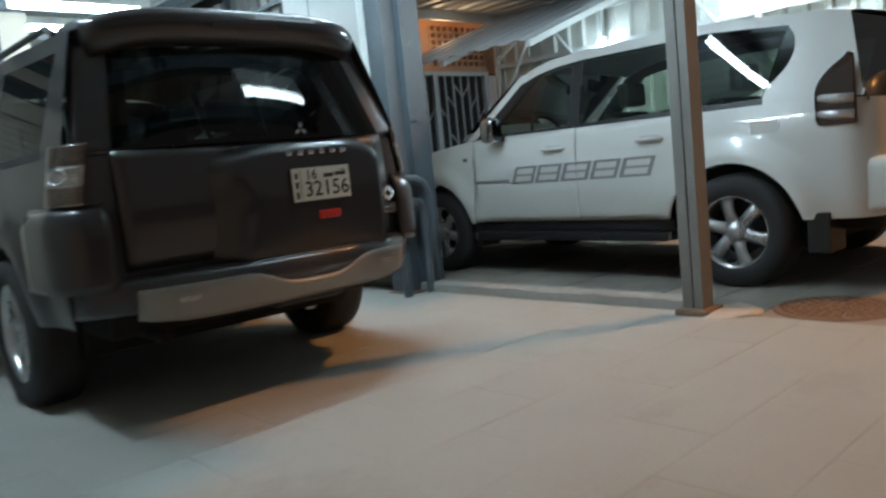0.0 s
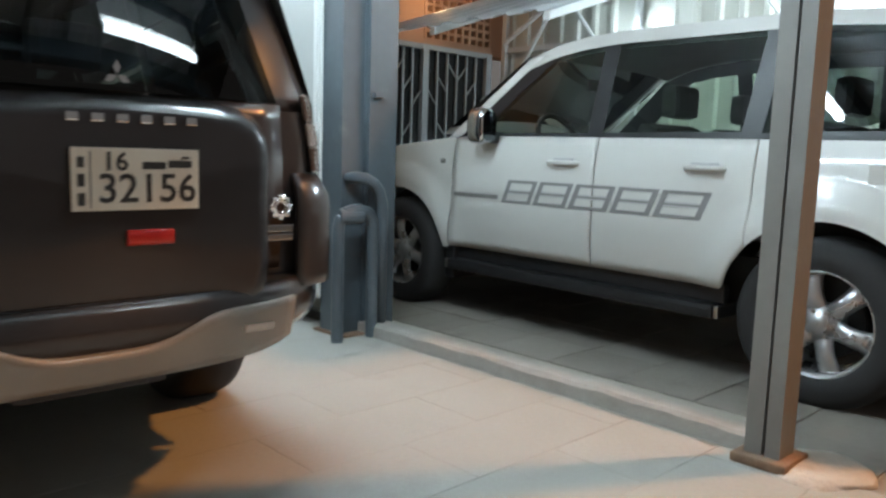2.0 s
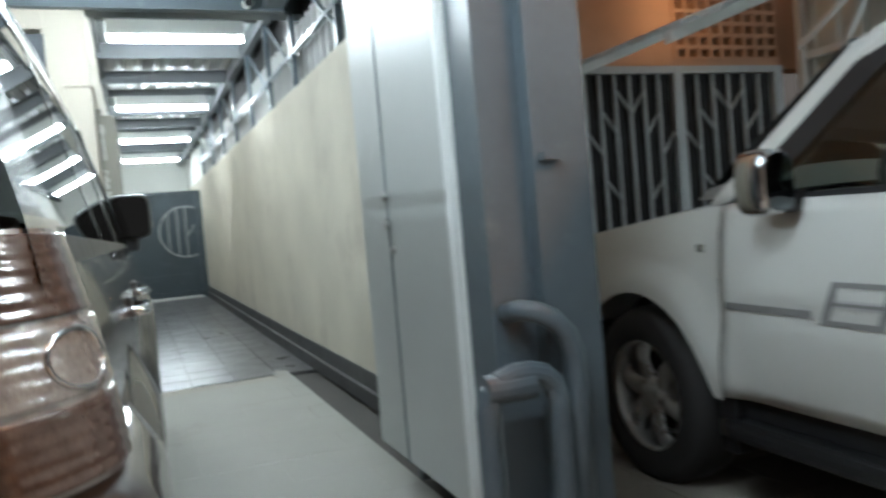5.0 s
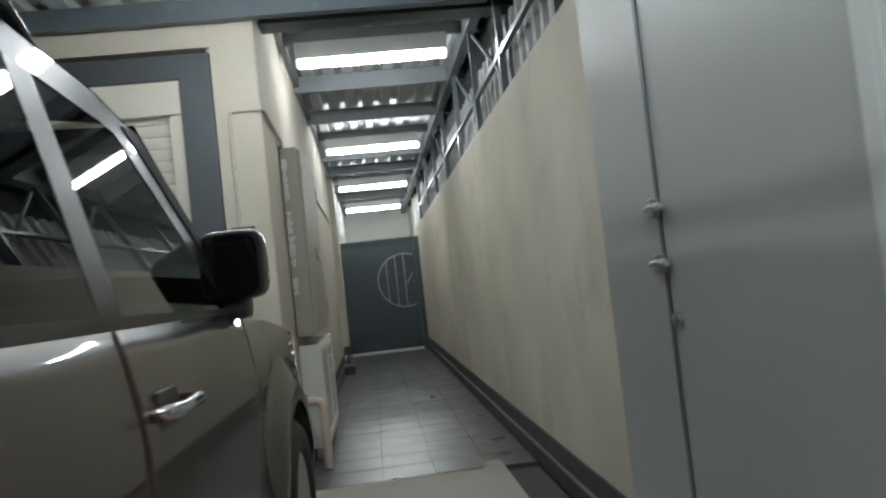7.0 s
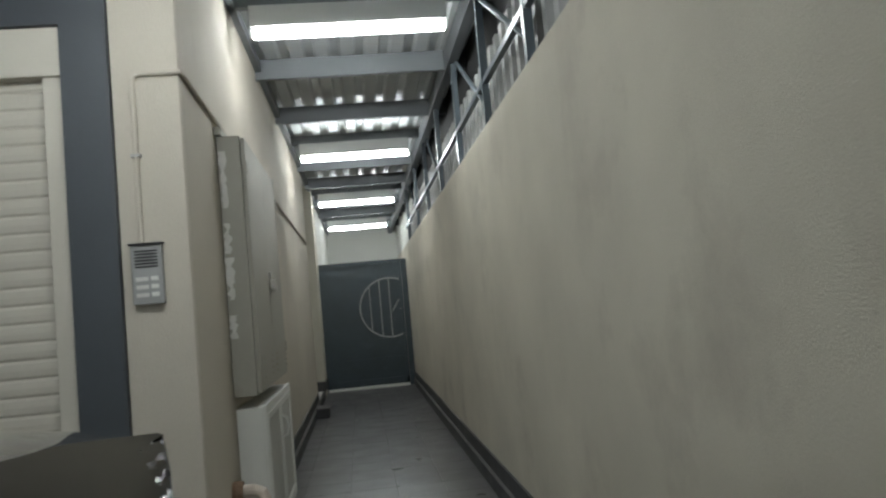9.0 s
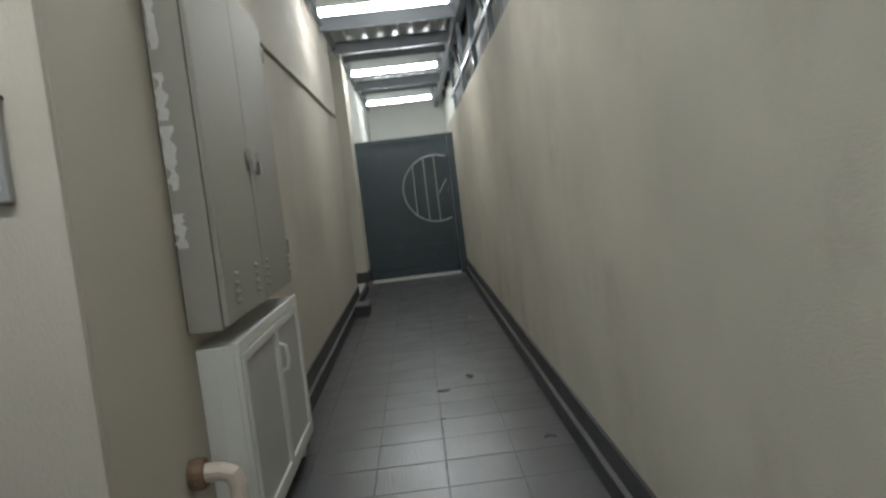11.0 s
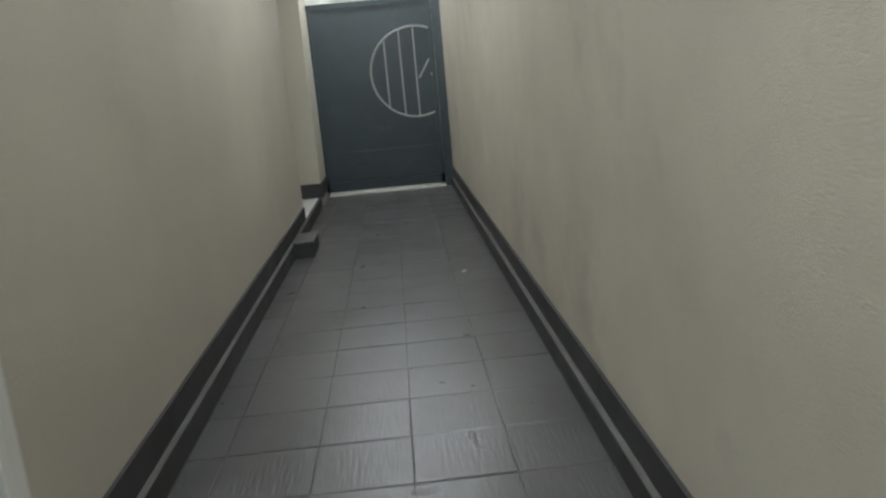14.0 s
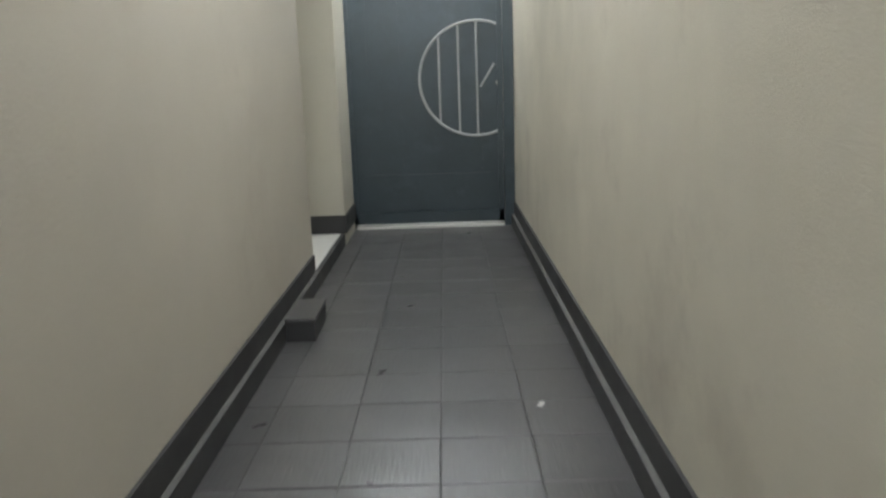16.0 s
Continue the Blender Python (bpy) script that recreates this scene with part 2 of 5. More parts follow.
def tube(bm, path, r, n=10, closed=False):
    """A round bar along a path of points."""
    path = [Vector(p) for p in path]
    rings = []
    for i, p in enumerate(path):
        a, b = path[max(i - 1, 0)], path[min(i + 1, len(path) - 1)]
        if closed:
            a, b = path[i - 1], path[(i + 1) % len(path)]
        d = (b - a).normalized()
        s = d.orthogonal().normalized() if not rings else (rings[-1][1] - d * rings[-1][1].dot(d)).normalized()
        t = d.cross(s)
        rings.append(([bm.verts.new(p + r * (math.cos(k * 2 * math.pi / n) * s + math.sin(k * 2 * math.pi / n) * t)) for k in range(n)], s))
    rows = [q[0] for q in rings]
    for i in range(len(rows) - (0 if closed else 1)):
        a, b = rows[i], rows[(i + 1) % len(rows)]
        for k in range(n):
            bm.faces.new((a[k], a[(k + 1) % n], b[(k + 1) % n], b[k]))
    if not closed:
        bm.faces.new(rows[0][::-1])
        bm.faces.new(rows[-1])
    return bm


def tubes(r, *paths, n=10):
    bm = bmesh.new()
    for p in paths:
        tube(bm, p, r, n)
    return bm


def lathe(bm, profile, n=32, axis="y", centre=(0, 0, 0)):
    """Turn a profile of (radius, along) round the axis."""
    rows = []
    c = Vector(centre)
    for r, h in profile:
        ring = []
        for k in range(n):
            a = 2 * math.pi * k / n
            u, v = r * math.cos(a), r * math.sin(a)
            ring.append(bm.verts.new(c + (Vector((u, h, v)) if axis == "y" else Vector((u, v, h)) if axis == "z" else Vector((h, u, v)))))
        rows.append(ring)
    for a, b in zip(rows, rows[1:]):
        for k in range(n):
            bm.faces.new((a[k], a[(k + 1) % n], b[(k + 1) % n], b[k]))
    return bm


def grid(bm, f, nu, nv):
    """A sheet of quads through f(u, v), u and v from 0 to 1."""
    vs = [[bm.verts.new(f(i / nu, j / nv)) for j in range(nv + 1)] for i in range(nu + 1)]
    for i in range(nu):
        for j in range(nv):
            bm.faces.new((vs[i][j], vs[i + 1][j], vs[i + 1][j + 1], vs[i][j + 1]))
    return bm


def solid(bm, t):
    """Give a sheet thickness."""
    bmesh.ops.recalc_face_normals(bm, faces=bm.faces)
    bmesh.ops.solidify(bm, geom=bm.faces[:], thickness=t)
    return bm


def ribbed(bm, along, across, z, pitch=0.2, depth=0.035, axis="x", t=0.002, lift=None):
    """A trapezoid-ribbed sheet: along = range on the ribs' axis, across = range over which the ribs repeat."""
    cs, c = [], across[0]
    while c < across[1] - 1e-6:
        for d, h in ((0, 0), (0.45, 0), (0.55, 1), (0.88, 1), (0.98, 0)):
            cs.append((min(c + d * pitch, across[1]), h * depth))
        c += pitch
    rows = []
    for a in along:
        zz = z if lift is None else z + lift(a)
        rows.append([bm.verts.new((a, c, zz + h) if axis == "x" else (c, a, zz + h)) for c, h in cs])
    for i in range(len(cs) - 1):
        bm.faces.new((rows[0][i], rows[0][i + 1], rows[1][i + 1], rows[1][i]))
    return solid(bm, t)


def words(text, size, depth=0.002, bold=0.0):
    """A mesh of letters in the built-in font, in the xy plane, centred."""
    cu = bpy.data.curves.new("words", "FONT")
    cu.body, cu.size, cu.extrude, cu.offset = text, size, depth, bold
    cu.align_x, cu.align_y = "CENTER", "CENTER"
    cu.resolution_u = 3
    ob = bpy.data.objects.new("words", cu)
    scene.collection.objects.link(ob)
    dg = bpy.context.evaluated_depsgraph_get()
    me = bpy.data.meshes.new_from_object(ob.evaluated_get(dg))
    bpy.data.objects.remove(ob)
    return me


# ---------------------------------------------------------------- the plan
WR = 0.0          # face of the boundary wall
WL = -1.51        # face of the house wall in the passage
Y0 = 4.08         # where the passage begins
YG = 13.76        # steel gate across the passage
YE = 20.0         # end wall behind the gate
TOP = 2.31        # top of the boundary wall

# ground and street
bm = bmesh.new()
box(bm, -60, -60, -0.3, 60, 60, -0.03)
setting("ground", bm, M["ground"], "dusty dark asphalt ground round the house", "ground")
bm = boxes((-7.5, -9.0, -0.03, -0.24, Y0, -0.0022))
driveway = setting("driveway", bm, M["joint"], "beige paved driveway under the canopy", "driveway")
bm = boxes((-0.02, -2.45, -0.03, 3.5, 1.75, -0.012), (-0.24, -9.0, -0.03, 6.0, -2.45, -0.008))
parking = setting("parking_floor", bm, M["joint"], "grey paved parking floor beside the driveway", "floor")
bm = boxes((WL - 0.02, Y0, -0.03, WR + 0.02, YE, -0.004))
passage = setting("floor", bm, M["grout"], "dark grey tiled floor of a narrow passage", "floor")

# boundary wall between passage and neighbour, in front of the end wall
bm = boxes((WR, 0.02, -0.03, WR + 0.11, YE, TOP))
setting("wall_boundary", bm, M["plaster"], "rough cream plastered boundary wall", "wall")
bm = boxes((WL - 0.3, Y0, -0.03, WL, 11.72, 3.7))
setting("wall_passage", bm, M["plaster_smooth"], "painted cream house wall along the passage", "wall")
bm = boxes((WL - 0.7, 13.05, -0.03, WL + 0.04, YG - 0.02, 3.7))
setting("wall_recess", bm, M["recess_wall"], "pale cream wall on the far side of a door recess", "wall")
bm = boxes((WL - 0.7, 11.42, -0.03, WL - 0.32, 13.05, 3.7))
setting("wall_recess_back", bm, M["recess_wall"], "pale cream back wall of a door recess", "wall")
bm = boxes((WL - 0.7, YG + 0.06, -0.03, WL, YE, 3.7))
setting("wall_behind_gate", bm, M["white_wall"], "white painted house wall behind the steel gate", "wall")
bm = boxes((WL - 0.7, YE, -0.03, WR + 0.6, YE + 0.2, 3.7), (WR + 0.22, YG, TOP, WR + 0.3, YE, 3.6))
setting("wall_end", bm, M["white_wall"], "white painted end wall behind the gate", "wall")
# front of the house with the shutter
bm = boxes((-1.785, Y0 - 0.03, -0.03, WL - 0.002, Y0 - 0.004, 3.6))
setting("pillar_wall", bm, M["plaster_smooth"], "cream plastered pillar beside the garage shutter", "wall")
bm = boxes((-7.5, Y0 - 0.03, 2.77, -1.787, Y0 + 0.25, 3.6), (-7.5, Y0 - 0.03, -0.03, -5.05, Y0 + 0.25, 2.77))
setting("wall_front", bm, M["plaster_smooth"], "cream plastered house front above the garage", "wall")
bm = boxes((-7.7, -9, -0.03, -7.5, Y0, 3.6))
setting("wall_side", bm, M["plaster_smooth"], "plain cream wall closing the driveway", "wall")

# skirting on both sides of the passage
for side, x, sgn, ya, yb in (("r", WR, -1, 1.3, YG - 0.03), ("l", WL, 1, Y0 + 0.02, 11.7)):
    cut = [ya]
    while cut[-1] < yb - 0.01:
        cut.append(min(cut[-1] + 0.667, yb))
    sk = tagged(new("baseboard"), "black tiled skirting with a stepped grey ledge", "skirting", "", "structure")
    for a, b in zip(cut, cut[1:]):
        bm = boxes(tuple(v for v in (min(x, x + sgn * 0.014), a + 0.001, 0.105, max(x, x + sgn * 0.014), b - 0.001, 0.215)))
        part("skirting_tile", bm, M["skirt"], sk)
        bm = boxes((min(x + sgn * 0.004, x + sgn * 0.036), a + 0.001, 0.0, max(x + sgn * 0.004, x + sgn * 0.036), b - 0.001, 0.098))
        part("skirting_tile", bm, M["skirt"], sk)
    bm = bmesh.new()
    n = int((yb - ya) / 0.05)
    grid(bm, lambda u, v: (x + sgn * (0.002 + 0.034 * v), ya + u * (yb - ya), 0.1035 + 0.004 * (noise.noise((u * 90, v * 2, x * 5)))), n, 2)
    part("mortar_ledge", bm, M["ledge"], sk)
sk = tagged(part("baseboard", boxes((WL + 0.042, 13.04, 0.1, WL + 0.054, YG - 0.02, 0.25), (WL - 0.31, 13.036, 0.1, WL + 0.054, 13.048, 0.25), (WL + 0.004, 11.7, 0.0, WL + 0.036, YG - 0.03, 0.098)), M["skirt"]), "black skirting across the door recess", "skirting", "", "structure")
bm = boxes((WL - 0.32, 11.722, 0.0, WL + 0.002, 13.04, 0.1))
setting("door_sill", bm, M["marble"], "white marble sill in the door recess", "sill")


# ---------------------------------------------------------------- gate across the passage
def passage_gate():
    g = thing("gate", (0, YG, 0), "dark blue-grey sheet steel gate with a half-circle iron ornament", "gate", kind="structure")
    x0, x1 = WL + 0.03, WR - 0.10
    part("gate_frame", boxes((x0, -0.03, 0.045, x0 + 0.045, 0.03, 2.12), (x1 - 0.045, -0.03, 0.045, x1, 0.03, 2.12), (x0, -0.03, 2.075, x1, 0.03, 2.122), (x0, -0.03, 0.045, x1, 0.03, 0.15)), M["gate_blue"], g)
    n = 9
    for i in range(n):
        a = x0 + 0.045 + (x1 - x0 - 0.09) * i / n
        b = x0 + 0.045 + (x1 - x0 - 0.09) * (i + 1) / n
        part("gate_slat", boxes((a, -0.012 + 0.005 * (i % 2), 0.49, b + 0.001, 0.012 - 0.001 * (i % 2), 2.075)), M["gate_blue"], g)
    part("kick_plate", boxes((x0 + 0.045, -0.02, 0.15, x1 - 0.045, 0.012, 0.49), bevel=0.004), M["gate_blue"], g)
    cx, cz, r = -0.335, 1.318, 0.495
    arc = [(cx + r * math.cos(a), -0.035, cz + r * math.sin(a)) for a in [radians(68 + k * 224 / 40) for k in range(41)]]
    part("ornament_arc", tubes(0.013, arc, n=8), M["gate_white"], g, "pale grey curved iron bar")
    for x in (-0.655, -0.485, -0.325):
        h = math.sqrt(max(r * r - (x - cx) ** 2, 0))
        part("ornament_bar", tubes(0.010, [(x, -0.035, cz - h), (x, -0.035, cz + h)], n=8), M["gate_white"], g, "pale grey iron bar")
    part("pull_handle", tubes(0.010, [(-0.295, -0.04, 1.248), (-0.235, -0.07, 1.343), (-0.172, -0.04, 1.443)], n=8), M["gate_white"], g, "slanted iron pull handle")
    bm = bmesh.new()
    lathe(bm, [(0.002, -0.03), (0.012, -0.028), (0.012, -0.02)], 12, "y", (-0.15, 0, 1.28))
    part("lock", bm, M["steel"], g)
    part("gate_post", boxes((WR - 0.095, -0.03, 0.0, WR - 0.002, 0.03, 2.12)), M["gate_blue"], g)
    return g


passage_gate()
# light leaking under the gate, imitated by an added white strip
bm = boxes((WL + 0.06, YG - 0.04, 0.0, WR - 0.10, YG + 0.30, 0.02))
setting("threshold", bm, M["marble"], "pale strip imitating light that leaks under the steel gate", "sill")

# ---------------------------------------------------------------- roof over the passage
bm = bmesh.new()
ribbed(bm, (Y0 - 0.2, YE), (WL - 0.3, WR + 0.35), 3.36, pitch=0.2, depth=0.04, axis="y")
setting("ceiling", bm, M["roof_sheet"], "ribbed galvanised roof sheet over the passage", "ceiling")


def purlin(y, z0=3.20, h=0.16, x0=WL + 0.002, x1=WR + 0.34):
    bm = boxes((x0, y, z0, x1, y + 0.006, z0 + h), (x0, y + 0.006, z0, x1, y + 0.06, z0 + 0.006), (x0, y + 0.006, z0 + h - 0.006, x1, y + 0.06, z0 + h))
    return setting("roof_purlin", bm, M["roof_steel"], "grey steel channel purlin under the roof sheet", "purlin")


for y in (6.9, 8.35, 10.95, 12.4, 14.6, 16.0, 18.4):
    purlin(y)
bm = boxes((WL + 0.004, Y0 + 0.30, 2.98, WR + 0.34, Y0 + 0.32, 3.34), (WL + 0.004, Y0 + 0.22, 2.98, WR + 0.34, Y0 + 0.42, 2.995), (WL + 0.004, Y0 + 0.22, 3.325, WR + 0.34, Y0 + 0.42, 3.34))
setting("roof_beam", bm, M["steel_grey"], "slate grey steel beam across the passage mouth", "beam")
bm = boxes((WR + 0.02, Y0 - 0.2, 3.18, WR + 0.10, YE, 3.20), (WR + 0.02, Y0 - 0.2, 3.20, WR + 0.03, YE, 3.34), (WL + 0.004, Y0 + 0.43, 3.26, WL + 0.05, YE, 3.34))
setting("edge_beam", bm, M["roof_steel"], "long grey steel edge beam along the boundary wall", "beam")

# added blocker: keeps the street lamp off the beam through the roof gap
bm = boxes((WL + 0.004, Y0 - 0.225, 3.09, WR + 0.34, Y0 - 0.21, 3.40))
setting("fascia", bm, M["roof_steel"], "added grey sheet between canopy and passage roof that blocks street light", "fascia")

# posts, braces and sheeting above the boundary wall
for y in (1.3, 2.75, 4.2, 5.4, 6.7, 8.1, 9.6, 11.2, 13.1):
    bm = boxes((WR + 0.04, y, TOP, WR + 0.085, y + 0.045, 3.18))
    setting("wall_post", bm, M["steel_grey"], "slim grey steel post on the boundary wall", "post")
for y in (2.8, 4.25, 5.45, 8.15, 11.2):
    bm = tubes(0.016, [(WR + 0.06, y + 0.05, TOP + 0.22), (WR + 0.06, y + 1.05, 3.12)], n=6)
    setting("wall_brace", bm, M["steel_grey"], "slanted grey steel brace above the boundary wall", "brace")
bm = boxes((WR + 0.045, 0.4, 2.62, WR + 0.08, YG, 2.655))
setting("wall_rail", bm, M["steel_grey"], "grey steel rail above the boundary wall", "rail")
bm = bmesh.new()
c, cs = 0.4, []
while c < YG:
    for d, h in ((0, 0), (0.09, 0), (0.11, 0.03), (0.18, 0.03)):
        cs.append((c + d, h))
    c += 0.2
lo = [bm.verts.new((WR + 0.16 - h, y, TOP - 0.02)) for y, h in cs]
hi = [bm.verts.new((WR + 0.16 - h, y, 2.90)) for y, h in cs]
for i in range(len(cs) - 1):
    bm.faces.new((lo[i], lo[i + 1], hi[i + 1], hi[i]))
setting("wall_sheet", solid(bm, 0.002), M["wall_sheet"], "pale corrugated sheet on top of the boundary wall", "sheet")
# added black sheet: darkness of the gap above the wall, put in as colour
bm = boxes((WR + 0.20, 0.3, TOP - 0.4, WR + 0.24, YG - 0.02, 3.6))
setting("dark_gap_wall", bm, M["liner"], "black sheet behind the sheeting standing in for unlit darkness", "wall")


def tube_light(place, length=1.22, axis="x", material="tube", drop=0.0):
    t = thing("tube_light", place, "glowing white fluorescent tube light under the roof", "lamp", "tube lights under the roof")
    h = length / 2
    q = (lambda a, b, c: (a, b, c)) if axis == "x" else (lambda a, b, c: (b, a, c))
    part("diffuser", tubes(0.032, [q(-h, 0, 0), q(-h + 0.01, 0, 0), q(h - 0.01, 0, 0), q(h, 0, 0)], n=12), M[material], t, "glowing white tube")
    a, b = q(-h - 0.02, -0.04, 0.036), q(h + 0.02, 0.04, 0.075 + drop)
    part("housing", boxes((a[0], a[1], a[2], b[0], b[1], b[2])), M["white_steel"], t)
    for s in (-1, 1):
        a, b = q(s * (h + 0.012) - 0.012, -0.022, -0.03), q(s * (h + 0.012) + 0.012, 0.022, 0.036)
        part("end_cap", boxes((min(a[0], b[0]), min(a[1], b[1]), a[2], max(a[0], b[0]), max(a[1], b[1]), b[2])), M["white_steel"], t)
    return t


for y in (5.62, 9.65, 13.45, 17.2):
    tube_light((-0.745, y, 3.09), drop=0.10, material="tube")
    purlin(y - 0.03, 3.26, 0.10)

# ---------------------------------------------------------------- garage shutter, frame, fittings on the pillar
sh = thing("garage_shutter", (0, Y0, 0), "closed cream roller shutter in a dark painted frame", "shutter", kind="structure")
part("shutter_frame", boxes((-1.98, -0.055, -0.0, -1.79, 0.02, 2.73), (-5.04, -0.055, 2.58, -1.98, 0.02, 2.73), (-5.04, -0.055, 0, -4.84, 0.02, 2.58)), M["dark_frame"], sh, "dark slate painted frame")
part("shutter_box", boxes((-4.84, -0.03, 2.37, -1.982, 0.10, 2.578), bevel=0.004), M["shutter"], sh)
part("guide_rail", boxes((-2.065, -0.02, 0, -1.982, 0.05, 2.366), bevel=0.003), M["shutter"], sh)
z = 0.0
while z < 2.33:
    bm = bmesh.new()
    prof = [(0.0, 0.0), (-0.005, 0.010), (-0.007, 0.035), (-0.005, 0.062), (0.0, 0.074)]
    vs = [[bm.verts.new((x, 0.04 + d, z + h)) for d, h in prof] for x in (-4.84, -2.067)]
    for i in range(4):
        bm.faces.new((vs[0][i], vs[1][i], vs[1][i + 1], vs[0][i + 1]))
    part("slat", bm, M["shutter"], sh)
    z += 0.075
part("backing", boxes((-4.84, 0.06, 0, -1.982, 0.08, 2.37)), M["shutter"], sh)


def intercom():
    t = thing("intercom", (-1.68, Y0 - 0.03, 1.385), "grey door intercom panel with speaker grille and buttons", "intercom")
    part("housing", boxes((-0.062, -0.035, 0, 0.062, 0, 0.245), bevel=0.006), M["plastic_grey"], t)
    for k in range(6):
        part("grille_slot", boxes((-0.045, -0.038, 0.15 + k * 0.013, 0.045, -0.034, 0.157 + k * 0.013)), M["plastic_black"], t)
    for k in range(3):
        part("button", boxes((0.015, -0.041, 0.03 + k * 0.033, 0.045, -0.034, 0.048 + k * 0.033), bevel=0.003), M["whitecab"], t)
        part("name_strip", boxes((-0.045, -0.0375, 0.03 + k * 0.033, 0.005, -0.034, 0.046 + k * 0.033)), M["paper"], t)
    part("rain_hood", boxes((-0.068, -0.045, 0.245, 0.068, 0, 0.252)), M["plastic_black"], t)
    return t


intercom()
cd = thing("conduit", (0, 0, 0), "painted cable conduit running along the pillar and wall", "conduit")
part("pipe", tubes(0.011, [(-1.70, Y0 - 0.042, 1.63), (-1.70, Y0 - 0.042, 2.32), (-1.69, Y0 - 0.042, 2.345), (-1.665, Y0 - 0.042, 2.355), (-1.53, Y0 - 0.042, 2.355), (-1.505, Y0 - 0.04, 2.355), (-1.497, Y0 - 0.01, 2.353), (-1.497, 5.2, 2.33), (-1.497, 8.2, 2.31), (-1.497, 11.6, 2.30)], n=8), M["plaster_smooth"], cd)
part("clip", boxes((-1.72, Y0 - 0.056, 2.0, -1.68, Y0 - 0.03, 2.012)), M["steel"], cd)
part("cable_trunking", boxes((WL, 4.80, 2.262, WL + 0.035, 6.1, 2.302)), M["greycab"], cd)


# ---------------------------------------------------------------- grey metal cabinet and white cabinet
def louvre(bm, y, z, w=0.065, n=4):
    for k in range(n):
        zz = z + k * 0.032
        vs = []
        for i in range(9):
            a = i / 8
            h = 0.017 * math.sin(math.pi * a) ** 0.7
            vs.append((y - w / 2 + w * a, h))
        top = [bm.verts.new((0.002, yy, zz + 0.018)) for yy, h in vs]
        out = [bm.verts.new((0.002 + h, yy, zz + 0.006)) for yy, h in vs]
        bot = [bm.verts.new((0.002, yy, zz)) for yy, h in vs]
        for i in range(8):
            bm.faces.new((top[i], top[i + 1], out[i + 1], out[i]))
            bm.faces.new((out[i], out[i + 1], bot[i + 1], bot[i]))


def meter_cabinet():
    t = thing("metal_cabinet", (-1.365, 4.83, 0.897), "grey-beige steel meter cabinet with padlocked double doors", "cabinet")
    part("body", boxes((WL + 1.37 + 0.002, 0, 0, -0.02, 1.39, 1.36), bevel=0.004), M["greycab"], t)
    for i, (a, b) in enumerate(((0.012, 0.70), (0.706, 1.378))):
        d = part("door", boxes((-0.018, a, 0.012, 0.002, b, 1.348), bevel=0.004), M["greycab"], t)
        for y in ((0.195, 0.555) if i == 0 else (0.785, 1.335)):
            for k in range(4):
                bm = bmesh.new()
                louvre(bm, y, 0.065 + k * 0.034, n=1)
                part("louvre", bm, M["greycab"], d, smooth=True)
        y = 0.672 if i == 0 else 0.79
        part("hasp", boxes((0.002, y - 0.012, 0.615, 0.014, y + 0.012, 0.67), bevel=0.003), M["steel"], d, "worn steel hasp")
        for z in (0.16, 1.15):
            part("hinge", tubes(0.008, [(0.002, a - 0.006 if i == 0 else b + 0.002, z), (0.002, a - 0.006 if i == 0 else b + 0.002, z + 0.07)], n=8), M["greycab"], d)
    for y, z in ((0.675, 0.625), (0.79, 0.61)):
        bm = bmesh.new()
        grid(bm, lambda u, v: (0.0035, y + (u - 0.5) * 0.018 * (1 - 0.6 * v), z - 0.16 * v), 3, 8)
        part("rust_streak", bm, M["rust_paint"], t, "brown rust streak below the hasp")
    for y, z in ((5.505, 1.50), (5.622, 1.488)):
        lock = thing("padlock", (-1.342, y, z), "small worn steel padlock hanging on the cabinet hasp", "padlock", "padlocks on the cabinet")
        part("lock_body", boxes((-0.012, -0.022, -0.035, 0.012, 0.022, 0.02), bevel=0.005), M["steel"], lock)
        part("shackle", tubes(0.0045, [(0, -0.014, 0.02), (0, -0.014, 0.05), (0, -0.006, 0.064), (0, 0.006, 0.064), (0, 0.014, 0.05), (0, 0.014, 0.02)], n=8), M["chrome"], lock)
    for k, (z0, z1) in enumerate(((0.30, 0.42), (0.50, 0.72), (0.74, 0.90), (0.98, 1.28))):
        bm = bmesh.new()
        grid(bm, lambda u, v: (-0.115 + (u - 0.5) * (0.034 + 0.030 * noise.noise((v * 7, k, 1.5))) + 0.014 * noise.noise((v * 9, k, 0.2)), -0.003, z0 + v * (z1 - z0)), 2, 14)
        part("torn_label", bm, M["paper"], t, "torn white sticker remains")
    return t


meter_cabinet()


